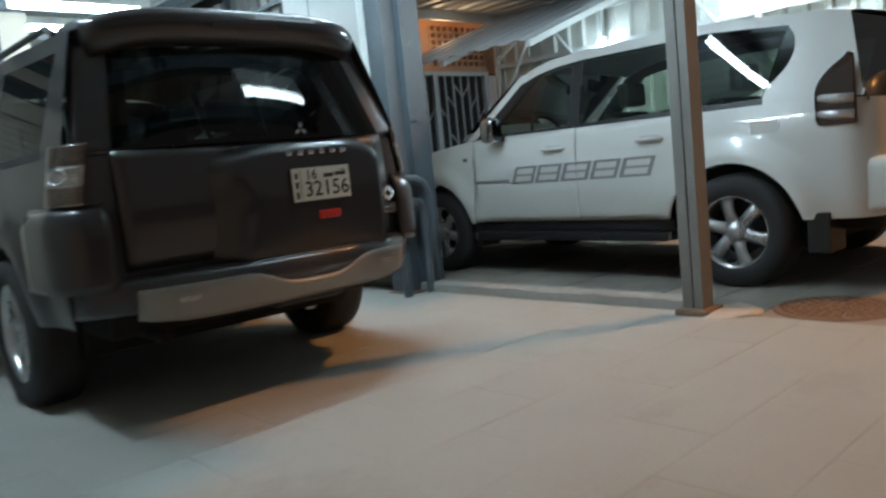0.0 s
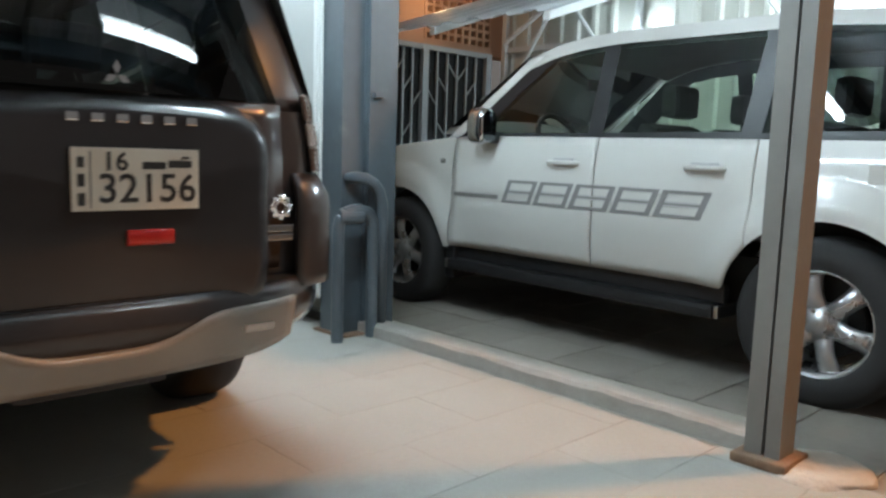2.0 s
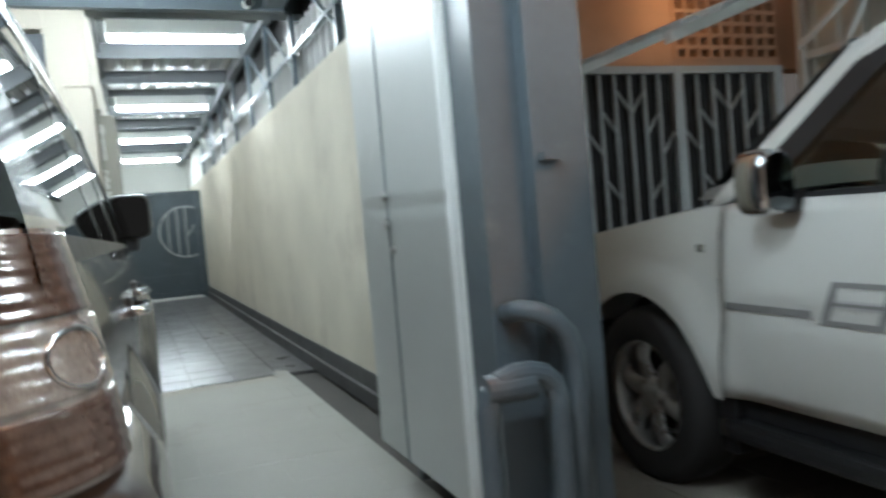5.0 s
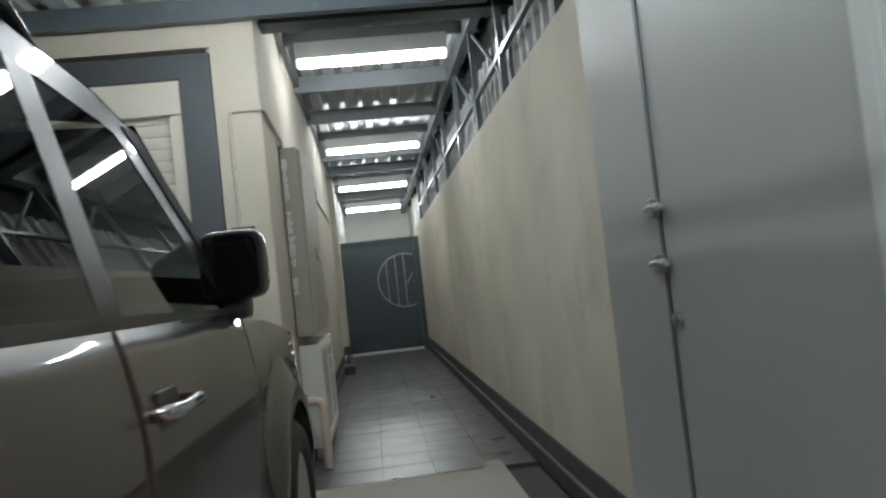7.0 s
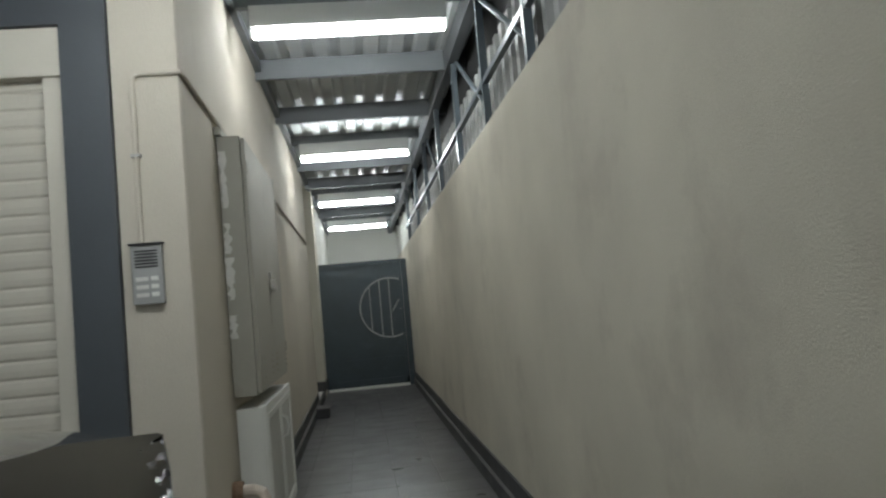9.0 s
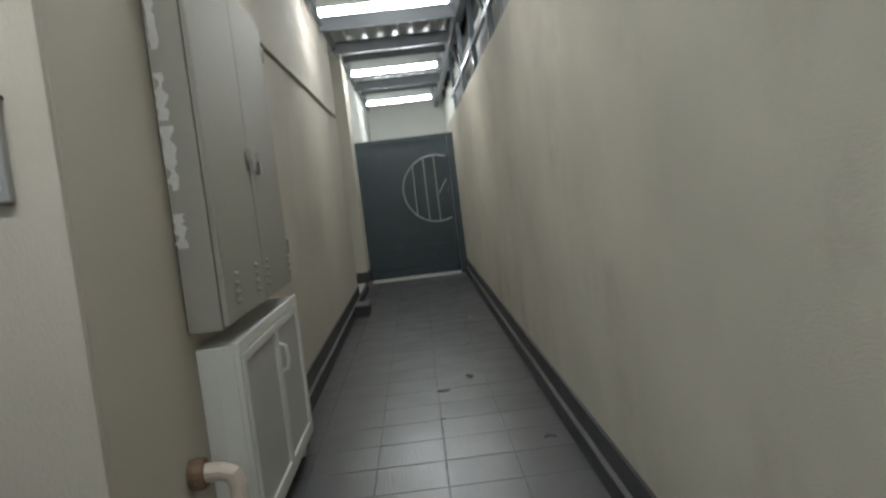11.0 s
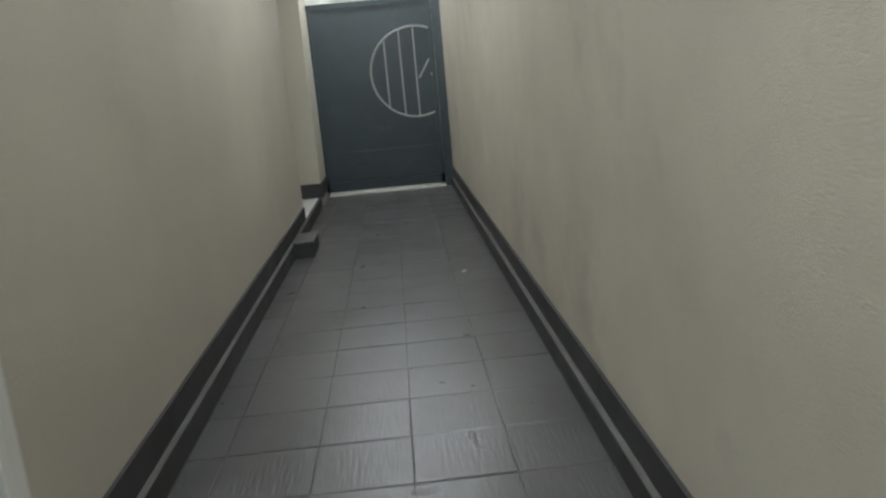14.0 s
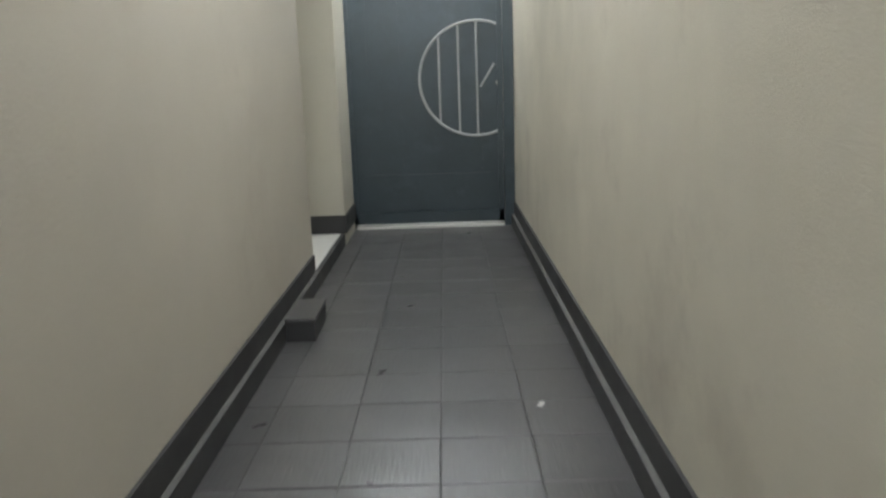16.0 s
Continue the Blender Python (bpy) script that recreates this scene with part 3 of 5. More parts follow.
def white_cabinet():
    t = thing("white_cabinet", (-1.362, 4.885, 0.095), "white-painted low cabinet with two framed doors", "cabinet")
    part("body", boxes((WL + 1.362 + 0.002, 0, 0, -0.012, 1.335, 0.735), bevel=0.004), M["whitecab"], t)
    part("side_trim", boxes((-0.09, -0.004, 0.0, -0.082, 0.001, 0.73)), M["whitecab"], t)
    part("rim", boxes((-0.012, 0.0, 0.70, 0.006, 1.335, 0.742), (-0.012, 0.0, 0.0, 0.006, 1.335, 0.03), (-0.012, 0.0, 0.03, 0.006, 0.035, 0.70), (-0.012, 1.30, 0.03, 0.006, 1.335, 0.70), bevel=0.003), M["whitecab"], t)
    for i, (a, b) in enumerate(((0.042, 0.685), (0.69, 1.293))):
        d = part("door", boxes((-0.012, a, 0.036, -0.002, b, 0.694)), M["cab_panel"], t, "pale grey door panel in a white frame")
        w = 0.035
        part("door_frame", boxes((-0.004, a, 0.036, 0.010, b, 0.036 + w), (-0.004, a, 0.694 - w, 0.010, b, 0.694), (-0.004, a, 0.036 + w, 0.010, a + w, 0.694 - w), (-0.004, b - w, 0.036 + w, 0.010, b, 0.694 - w), bevel=0.003), M["whitecab"], d)
        if i == 1:
            part("handle", tubes(0.009, [(0.006, a + 0.03, 0.47), (0.035, a + 0.03, 0.485), (0.042, a + 0.03, 0.53), (0.035, a + 0.03, 0.585), (0.006, a + 0.03, 0.60)], n=8), M["whitecab"], d, "white pull handle")
    for y in (0.12, 1.2):
        part("foot", boxes((-0.10, y, -0.095, -0.03, y + 0.05, 0.0)), M["whitecab"], t)
    return t


white_cabinet()
tp = thing("water_tap", (-1.46, 4.66, 0.42), "cream plastic pipe elbow with an orange rusty wall fitting", "pipe")
part("elbow", tubes(0.032, [(0, 0.0, 0.04), (0.05, 0, 0.04), (0.085, 0, 0.025), (0.10, 0, -0.01), (0.10, 0, -0.16), (0.10, 0, -0.42)], n=12), M["pipe_cream"], tp)
bm = bmesh.new()
lathe(bm, [(0.001, -0.05), (0.05, -0.05), (0.055, -0.03), (0.05, 0.0), (0.001, 0.0)], 16, "x", (0.0, 0, 0.04))
part("wall_flange", bm, M["rust"], tp, "rusty round flange")
fb = thing("floor_box", (WL + 0.038, 10.58, 0), "small black tiled box step against the skirting", "box")
part("box_body", boxes((0, 0, 0, 0.15, 0.38, 0.105)), M["skirt"], fb)
part("box_top", boxes((-0.002, -0.004, 0.105, 0.156, 0.386, 0.124), bevel=0.003), M["tile"], fb)
for i, (x, y, a) in enumerate(((-0.268, 9.70, 70),)):
    lt = thing("litter_scrap", (x, y, 0.001), "tiny crumpled white paper scrap on the tiles", "litter", turn=a)
    bm = bmesh.new()
    grid(bm, lambda u, v: ((u - 0.5) * 0.055, (v - 0.5) * 0.022, 0.003 + 0.004 * noise.noise((u * 4, v * 4, i))), 5, 3)
    part("scrap", solid(bm, 0.001), M["paper"], lt)


# ---------------------------------------------------------------- tall steel cabinet at the boundary wall, column, hoops
def tall_cabinet():
    t = thing("utility_cabinet", (-0.385, 0.03, 0.19), "tall pale blue-grey steel utility cabinet with latched doors", "cabinet")
    H = 2.9
    part("body", boxes((0.018, 0.03, 0, 0.383, 1.03, H), bevel=0.004), M["panel"], t)
    part("edge_frame", boxes((0.0, -0.02, -0.005, 0.36, 0.028, H)), M["white_steel"], t, "white steel corner frame")
    part("frame_lip", boxes((-0.012, 0.0, 0.0, 0.0, 0.03, H)), M["white_steel"], t)
    for a, b in ((0.034, 0.655), (0.668, 1.028)):
        part("door", boxes((0.0, a, 0.006, 0.017, b, H - 0.01), bevel=0.003), M["panel"], t)
    part("seam_bar", boxes((-0.003, 0.654, 0.0, 0.016, 0.668, H)), M["steel_grey"], t, "dark door seam")
    for z in (0.965, 1.07):
        l = part("latch", tubes(0.007, [(-0.012, 0.625, z), (-0.016, 0.66, z + 0.004), (-0.012, 0.70, z)], n=8), M["panel"], t)
        part("latch_boss", boxes((-0.02, 0.645, z - 0.018, -0.005, 0.678, z + 0.018), bevel=0.003), M["steel"], l)
    bm = bmesh.new()
    lathe(bm, [(0.002, -0.014), (0.014, -0.012), (0.015, 0.0)], 14, "x", (0.0, 0.62, 0.86))
    part("keyhole", bm, M["steel"], t)
    for y in (0.1, 0.95):
        part("foot", boxes((0.15, y, -0.19, 0.22, y + 0.05, 0.0)), M["steel_grey"], t)
    return t


tall_cabinet()


def h_column():
    t = thing("steel_column", (0, 0, 0), "slate grey painted steel column at the corner of the canopy", "column", kind="structure")
    part("web_box", boxes((-0.37, -0.175, 0.0, -0.225, 0.005, 3.3)), M["steel_grey"], t)
    part("flange_box", boxes((-0.222, -0.22, 0.0, -0.03, 0.006, 3.3)), M["steel_grey"], t)
    part("weld_lip", boxes((-0.228, -0.195, 0.02, -0.221, -0.172, 3.28)), M["steel_grey"], t)
    part("base_plate", boxes((-0.40, -0.24, 0.0, 0.0, 0.03, 0.012)), M["rust"], t)
    part("clip", boxes((-0.20, -0.245, 1.30, -0.14, -0.22, 1.325)), M["steel_grey"], t)
    return t


h_column()


def hoop(y, x0, x1, h, name_label):
    t = thing("guard_hoop", (0, y, 0), name_label, "guard rail", "guard hoops at the column")
    r = 0.09
    path = [(x0, 0, 0.0), (x0, 0, h - r)] + [(x0 + r - r * math.cos(a), 0, h - r + r * math.sin(a)) for a in (radians(30), radians(60), radians(90))]
    path += [(x1 - r + r * math.sin(a), 0, h - r + r * math.cos(a)) for a in (0, radians(30), radians(60), radians(90))] + [(x1, 0, 0.0)]
    part("hoop_pipe", tubes(0.033, path, n=12), M["steel_grey"], t)
    return t


hoop(-0.285, -0.465, -0.235, 0.70, "bent grey steel guard hoop before the column")
gh = thing("guard_hoop", (0, 0, 0), "taller bent grey steel guard pipe welded to the column", "guard rail", "guard hoops at the column")
part("hoop_pipe", tubes(0.032, [(-0.335, -0.18, 0.86), (-0.315, -0.24, 0.872), (-0.28, -0.275, 0.865), (-0.235, -0.285, 0.84), (-0.195, -0.285, 0.795), (-0.175, -0.285, 0.73), (-0.172, -0.285, 0.6), (-0.172, -0.285, 0.0)], n=12), M["steel_grey"], gh, smooth=True)
cp = thing("pipe_collar", (-0.44, -0.285, 0.667), "grey pipe coupling lying on the guard hoop", "pipe")
part("collar", tubes(0.043, [(-0.03, 0, 0), (0.12, 0, 0.0)], n=14), M["steel_grey"], cp)

# near post and kerb
ps = thing("steel_post", (-0.26, -2.50, 0), "brown-grey painted steel channel post of the carport", "post", kind="structure")
part("channel_web", boxes((-0.052, -0.062, 0.0, 0.052, -0.054, 3.3)), M["steel_brown"], ps)
for x in (-0.060, 0.052):
    part("channel_flange", boxes((x, -0.062, 0.0, x + 0.008, -0.012, 3.3)), M["steel_brown"], ps)
part("second_channel", boxes((-0.055, 0.0, 0.0, 0.055, 0.060, 3.3)), M["steel_brown"], ps)
part("rusty_foot", boxes((-0.10, -0.10, 0.0, 0.10, 0.09, 0.035), bevel=0.01), M["rust"], ps, "rusty foot of the post")
bm = bmesh.new()
bmesh.ops.create_icosphere(bm, subdivisions=3, radius=0.2)
for v in bm.verts:
    v.co = Vector((v.co.x * 1.05, v.co.y * 0.8, max(v.co.z, 0) * 0.22)) + Vector((1, 1, 0.3)) * 0.03 * noise.noise(v.co * 9)
mo = tagged(part("mortar_heap", bm, M["sand"], None, "", True), "crumbled pale lump of mortar round the foot of the post", "rubble")
mo.location = (-0.20, -2.66, -0.012)
bm = bmesh.new()
n = 60
def kerb_pt(u, v):
    y = -2.42 + u * 2.40
    s = [(-0.245, -0.01), (-0.24, 0.058), (-0.22, 0.070), (-0.125, 0.070), (-0.105, 0.058), (-0.10, -0.01)]
    x, z = s[min(int(v * 5 + 0.5), 5)]
    return (x + 0.006 * noise.noise((y * 6, v * 3, 1)), y, z + (0.010 * noise.noise((y * 7, v * 3, 4)) if z > 0 else 0))
grid(bm, kerb_pt, n, 5)
bm.faces.new([v for v in bm.verts if abs(v.co.y + 2.42) < 1e-5])
setting("kerb", bm, M["kerb"], "rough concrete kerb between the two parking places", "kerb")


def manhole():
    t = thing("manhole_cover", (0.08, -3.10, -0.006), "rusty round manhole cover with a raised pattern", "manhole cover")
    bm = bmesh.new()
    lathe(bm, [(0.001, 0.006), (0.275, 0.006), (0.275, 0.012), (0.30, 0.012), (0.31, 0.0)], 40, "z")
    part("cover", bm, M["rust"], t)
    for r in (0.05, 0.10, 0.15, 0.20, 0.25):
        k = max(6, int(r * 2 * math.pi / 0.055))
        for i in range(k):
            a = 2 * math.pi * i / k + r * 9
            x, y = r * math.cos(a), r * math.sin(a)
            part("raised_stud", boxes((x - 0.015, y - 0.015, 0.005, x + 0.015, y + 0.015, 0.013)), M["rust"], t)
    return t


manhole()


# ---------------------------------------------------------------- canopy over the driveway
bm = bmesh.new()
ribbed(bm, (-3.3, Y0 - 0.04), (-7.4, -0.03), 3.03, pitch=0.25, depth=0.04, axis="y")
setting("canopy_roof", bm, M["roof_sheet"], "ribbed grey sheet roof of the canopy", "roof")
for y in (-3.25, -2.755, -1.2, 1.0, 2.8, 3.93):
    bm = boxes((-7.4, y, 2.90, -0.04, y + 0.07, 3.028))
    setting("canopy_beam", bm, M["steel_grey"], "grey steel beam under the canopy roof", "beam")
bm = boxes((-0.36, -3.3, 2.92, -0.05, 0.9, 3.024), (-0.20, 0.9, 2.92, -0.05, 3.925, 3.024))
setting("canopy_edge", bm, M["steel_grey"], "grey steel edge beam of the canopy", "beam")
tube_light((-1.25, -1.165, 2.70), drop=0.128, material="shed_tube")
# unseen tube for the rear-glass reflection; glow set low to light little else
tube_light((-0.98, -2.72, 2.70), length=0.75, drop=0.128, material="dim_tube")
tube_light((-1.395, 2.81, 2.70), drop=0.128, material="tube")
tube_light((-3.7, -0.6, 2.70), drop=0.128, axis="y", material="shed_tube")


def camera_dome(place):
    t = thing("security_camera", place, "small white security camera under the canopy beam", "camera")
    part("mount", tubes(0.02, [(0, 0, 0.06), (0, 0, 0)], n=10), M["white_steel"], t)
    part("housing", tubes(0.035, [(0, 0.05, -0.03), (0, 0.04, -0.03), (0, -0.07, -0.045), (0, -0.075, -0.046)], n=14), M["white_steel"], t)
    bm = bmesh.new()
    lathe(bm, [(0.001, 0.0), (0.028, 0.0), (0.030, 0.01)], 14, "y", (0, -0.082, -0.046))
    part("lens", bm, M["plastic_black"], t)
    return t


camera_dome((-0.34, 3.86, 2.968))

# ---------------------------------------------------------------- neighbouring parking place: shed, fence, slatted gate
bm = bmesh.new()
ribbed(bm, (-2.2, 1.68), (0.85, 3.2), 2.62, pitch=0.22, depth=0.035, axis="y")
setting("shed_roof", bm, M["roof_sheet"], "ribbed grey sheet roof over the parking place", "roof")
for y in (-2.17, -0.4, 1.55):
    bm = boxes((0.85, y, 2.52, 3.1, y + 0.06, 2.618))
    setting("shed_beam", bm, M["white_steel"], "white steel beam under the shed roof", "beam")
FX = 3.05
bm = bmesh.new()
c, cs = -3.4, []
while c < 1.75:
    for d, h in ((0, 0), (0.11, 0), (0.13, 0.03), (0.17, 0.03), (0.19, 0)):
        cs.append((min(c + d, 1.8), h))
    c += 0.2
lo = [bm.verts.new((FX + 0.09 - h, y, -0.03)) for y, h in cs]
hi = [bm.verts.new((FX + 0.09 - h, y, 3.1)) for y, h in cs]
for i in range(len(cs) - 1):
    bm.faces.new((lo[i], lo[i + 1], hi[i + 1], hi[i]))
setting("fence_sheet", solid(bm, 0.002), M["fence_sheet"], "cream corrugated sheet fence beside the parking place", "fence")
fr = tagged(new("fence_frame"), "white painted steel frame of the sheet fence", "frame", "", "structure")
for z in (0.4, 1.25, 2.05, 2.45):
    part("rail", boxes((FX - 0.02, -3.4, z - 0.025, FX + 0.03, 1.78, z + 0.025)), M["white_steel"], fr)
for y in (-3.35, -1.5, 0.2, 1.72):
    part("post", boxes((FX - 0.05, y, -0.03, FX + 0.0, y + 0.05, 2.56)), M["white_steel"], fr)
for y in (-2.9, -1.5, 0.2):
    part("brace", tubes(0.02, [(FX - 0.03, y + 0.05, 1.55), (FX - 0.03, y + 0.75, 2.42)], n=6), M["white_steel"], fr)
part("brace", tubes(0.022, [(FX - 0.03, 1.70, 1.6), (FX - 0.03, 1.15, 2.42)], n=6), M["white_steel"], fr)
part("brace", tubes(0.022, [(2.97, 1.72, 2.1), (FX - 0.03, 1.0, 2.55)], n=6), M["white_steel"], fr)
tube_light((2.45, -1.75, 2.44), drop=0.10, axis="y", length=0.9, material="fence_tube")


def bulb(place):
    t = thing("bulb_lamp", place, "round glowing white bulb on the fence rail", "lamp")
    bm = bmesh.new()
    lathe(bm, [(0.001, -0.045), (0.03, -0.035), (0.045, 0.0), (0.03, 0.035), (0.015, 0.06), (0.001, 0.06)], 14, "z")
    part("bulb_glass", bm, M["shed_tube"], t, smooth=True)
    part("socket", tubes(0.016, [(0, 0, 0.05), (0, 0, 0.09), (0.1, 0, 0.09)], n=8), M["white_steel"], t)
    return t


bulb((2.93, 0.18, 2.03))


def slat_gate():
    t = thing("iron_gate", (0, 1.77, 0), "pale grey iron gate with branched bars over dark sheet", "gate", kind="structure")
    part("backing_sheet", boxes((0.35, 0.02, 0.05, 2.84, 0.03, 1.96)), M["liner"], t, "black sheet behind the bars")
    part("top_rail", boxes((0.35, -0.025, 1.945, 2.84, 0.018, 1.99)), M["gate_white"], t)
    part("low_rail", boxes((0.35, -0.025, 0.08, 2.84, 0.018, 0.13)), M["gate_white"], t)
    for x in (0.35, 1.20, 1.925, 2.76):
        part("stile", boxes((x, -0.03, 0.0, x + 0.07, 0.018, 1.985)), M["gate_white"], t)
    for x0, x1 in ((0.42, 1.20), (1.27, 1.925), (1.995, 2.76)):
        n = 6
        for i in range(1, n):
            x = x0 + (x1 - x0) * i / n
            part("bar", boxes((x - 0.009, -0.012, 0.13, x + 0.009, 0.006, 1.945)), M["gate_white"], t)
        w = (x1 - x0) / n
        for i in range(1, n):
            x = x0 + w * i
            zt = 1.84 - 0.13 * abs(i - 3)
            for s in ((-1, 1) if i == 3 else (-1,) if i < 3 else (1,)):
                part("branch", tubes(0.008, [(x, -0.014, zt - 0.14), (x + s * w * 0.95, -0.014, zt)], n=6), M["gate_white"], t)
                if i in (2, 4):
                    part("branch", tubes(0.008, [(x, -0.014, zt - 0.55), (x + s * w * 0.95, -0.014, zt - 0.42)], n=6), M["gate_white"], t)
    return t


slat_gate()
bm = bmesh.new()
ribbed(bm, (0.95, 3.0), (-0.5, 1.50), 1.573, pitch=0.25, depth=0.02, axis="x", lift=lambda x: 0.345 * x)
setting("gate_awning", bm, M["roof_sheet"], "sloping grey sheet awning before the iron gate", "awning")
for y in (-0.48, 0.55, 1.475):
    bm = bmesh.new()
    vs = [bm.verts.new((x, y + a, 1.573 + 0.345 * x - 0.004 - b)) for x in (0.95, 3.0) for a, b in ((0, 0), (0.05, 0), (0.05, 0.055), (0, 0.055))]
    for q in ((0, 1, 2, 3), (7, 6, 5, 4), (0, 4, 5, 1), (1, 5, 6, 2), (2, 6, 7, 3), (3, 7, 4, 0)):
        bm.faces.new([vs[k] for k in q])
    setting("awning_beam", bm, M["white_steel"], "white painted steel beam under the awning", "beam")
ow = tagged(new("wall_neighbour"), "orange lit masonry wall with a pierced block panel", "wall", "", "structure")
part("masonry", boxes((0.3, 1.92, 2.0, 2.10, 2.1, 3.2), (2.98, 1.92, 2.0, 3.4, 2.1, 3.2), (2.10, 1.92, 2.0, 2.98, 2.1, 2.07), (2.10, 1.92, 2.55, 2.98, 2.1, 3.2)), M["orange_wall"], ow)
for i in range(10):
    x = 2.10 + i * 0.0978
    part("block_rib", boxes((x - 0.016, 1.912, 2.07, x + 0.016, 2.0, 2.55)), M["orange_wall"], ow)
for k in range(7):
    z = 2.07 + k * 0.08
    part("block_rib", boxes((2.10, 1.916, z - 0.013, 2.98, 1.99, z + 0.013)), M["orange_wall"], ow)
# black sheet painting the darkness seen through the block openings
part("black_shade_sheet", boxes((2.0, 2.16, 1.9, 3.1, 2.2, 2.7)), M["liner"], ow)
lamp("neighbour_lamp", "POINT", 2.5, (1.0, 0.6, 0.3), (2.0, 1.64, 2.40), (1.2, 2.45, 0), size=0.06)


# ---------------------------------------------------------------- cars
def lerp(table, x):
    for (a, p), (b, q) in zip(table, table[1:]):
        if x <= b:
            return p + (q - p) * max(0, min(1, (x - a) / (b - a)))
    return table[-1][1]


class Car:
    """A car in its own axes: x ahead from the front axle, y to its left, z up."""

    def __init__(self, root, paint, W, xf, xr, wheelbase, arch, hub, sill, top, rf, rr, flare=0.035):
        self.root, self.paint, self.W, self.xf, self.xr, self.wb = root, paint, W, xf, xr, wheelbase
        self.arch, self.hub, self.sill, self.top, self.rf, self.rr, self.flare = arch, hub, sill, top, rf, rr, flare

    def bottom(self, x):
        z = self.sill
        for c in (0.0, -self.wb):
            d = abs(x - c)
            if d < self.arch:
                z = max(z, self.hub + math.sqrt(self.arch ** 2 - d * d) * 0.98)
        return z

    def skin(self, x, y, z):
        """Bulge, flares and tuck of the lower body, for a point of the plan outline."""
        k = 1.0
        tuck = 0.07 * max(0, (0.60 - z) / 0.3) ** 1.6 + 0.035 * max(0, (z - 0.92) / 0.22) ** 1.5
        side = abs(y) / self.W
        f = 0.0
        for c in (0.0, -self.wb):
            d = math.hypot(x - c, z - self.hub)
            if d < self.arch + 0.16:
                f = max(f, self.flare * (1 - max(0, d - self.arch - 0.05) / 0.11) if d > self.arch + 0.05 else self.flare)
        yy = y * (1 - tuck / self.W) + math.copysign(f, y) * (side > 0.9)
        if abs(y) < 1e-9:
            yy = 0.0
        xx = x
        if x > self.xf - self.rf - 0.1:
            xx = x - 0.14 * max(0, (z - 0.62) / 0.35) ** 2 - 0.06 * max(0, (0.5 - z) / 0.25)
        return Vector((xx, yy, z))

    def outline(self):
        W, out = self.W, []
        for i in range(8):
            y = (W - self.rf) * i / 8
            out.append((self.xf - 0.06 * (y / W) ** 2, y))
        for i in range(9):
            a = radians(90 - 90 * (1 - i / 8))
            out.append((self.xf - 0.05 - self.rf + self.rf * math.cos(a), W - self.rf + self.rf * math.sin(a)))
        a, b = self.xf - 0.05 - self.rf, self.xr + self.rr
        xs = {round(a - (a - b) * i / 90, 4) for i in range(1, 90)}
        for c in (0.0, -self.wb):
            for i in range(25):
                xs.add(round(c + self.arch * math.cos(math.pi * i / 24), 4))
        for e in self.cuts:
            xs |= {round(e, 4)}
        xs = sorted(xs, reverse=True)
        keep = []
        for x in xs:
            if keep and keep[-1] - x < 0.006 and x not in self.cuts:
                continue
            if b < x < a:
                keep.append(x)
        out += [(x, W) for x in keep]
        for i in range(9):
            t = radians(90 * i / 8)
            out.append((self.xr + self.rr - self.rr * math.sin(t), W - self.rr + self.rr * math.cos(t)))
        for i in range(1, 9):
            out.append((self.xr - 0.03 * (i / 8), (W - self.rr) * (1 - i / 8)))
        return out

    def shell(self, doors=(), rows=14, rear_low=None):
        """Lower body; doors: (name, x from, x to) cut out of both sides as parts."""
        self.cuts = sorted({round(x, 4) for _, a, b in doors for x in (a, b)})
        line = self.outline()
        meshes = {}
        for side in (1, -1):
            for (xa, ya), (xb, yb) in zip(line, line[1:]):
                key = ("body", 0)
                for name, a, b in doors:
                    if ya >= self.W - 1e-6 and yb >= self.W - 1e-6 and a - 1e-4 <= min(xa, xb) and max(xa, xb) <= b + 1e-4:
                        key = (name, side, a, b)
                bm = meshes.setdefault(key, bmesh.new())
                cols = []
                for x, y in ((xa, ya), (xb, yb)):
                    gx = x
                    if key[0] != "body":
                        gx = min(max(x, key[2] + 0.004), key[3] - 0.004)
                    zb, zt = self.bottom(x), lerp(self.top, x)
                    if key[0] != "body":
                        zb = max(zb, self.sill + 0.012)
                    if x < self.xr + self.rr and rear_low:
                        zb = rear_low
                    cols.append([self.skin(gx, side * y, zb + (zt - zb) * r / rows) for r in range(rows + 1)])
                va = [[bm.verts.new(p) for p in col] for col in cols]
                for r in range(rows):
                    bm.faces.new((va[0][r], va[1][r], va[1][r + 1], va[0][r + 1]))
        made = {}
        for key, bm in meshes.items():
            bmesh.ops.remove_doubles(bm, verts=bm.verts, dist=0.0008)
            if key[0] != "body":
                solid(bm, 0.012 if key[1] > 0 else 0.012)
            made[key[:2]] = part(key[0], bm, self.paint, self.root, smooth=True)
        return made

    def side_y(self, x, z, belt):
        return self.W - 0.045 - 0.24 * max(0, z - belt) - 0.05 * max(0, z - belt) ** 2

    def pane(self, corners, belt, side, material, name, parent=None, lift=0.0, nu=8, nv=8, t=0.0, label=""):
        (a, b, c, d) = corners
        bm = bmesh.new()

        def f(u, v):
            x = (a[0] * (1 - u) + b[0] * u) * (1 - v) + (d[0] * (1 - u) + c[0] * u) * v
            z = (a[1] * (1 - u) + b[1] * u) * (1 - v) + (d[1] * (1 - u) + c[1] * u) * v
            return Vector((x, side * (self.side_y(x, z, belt) + lift), z))

        grid(bm, f, nu, nv)
        if t:
            solid(bm, t)
        return part(name, bm, material, parent or self.root, label, smooth=True)

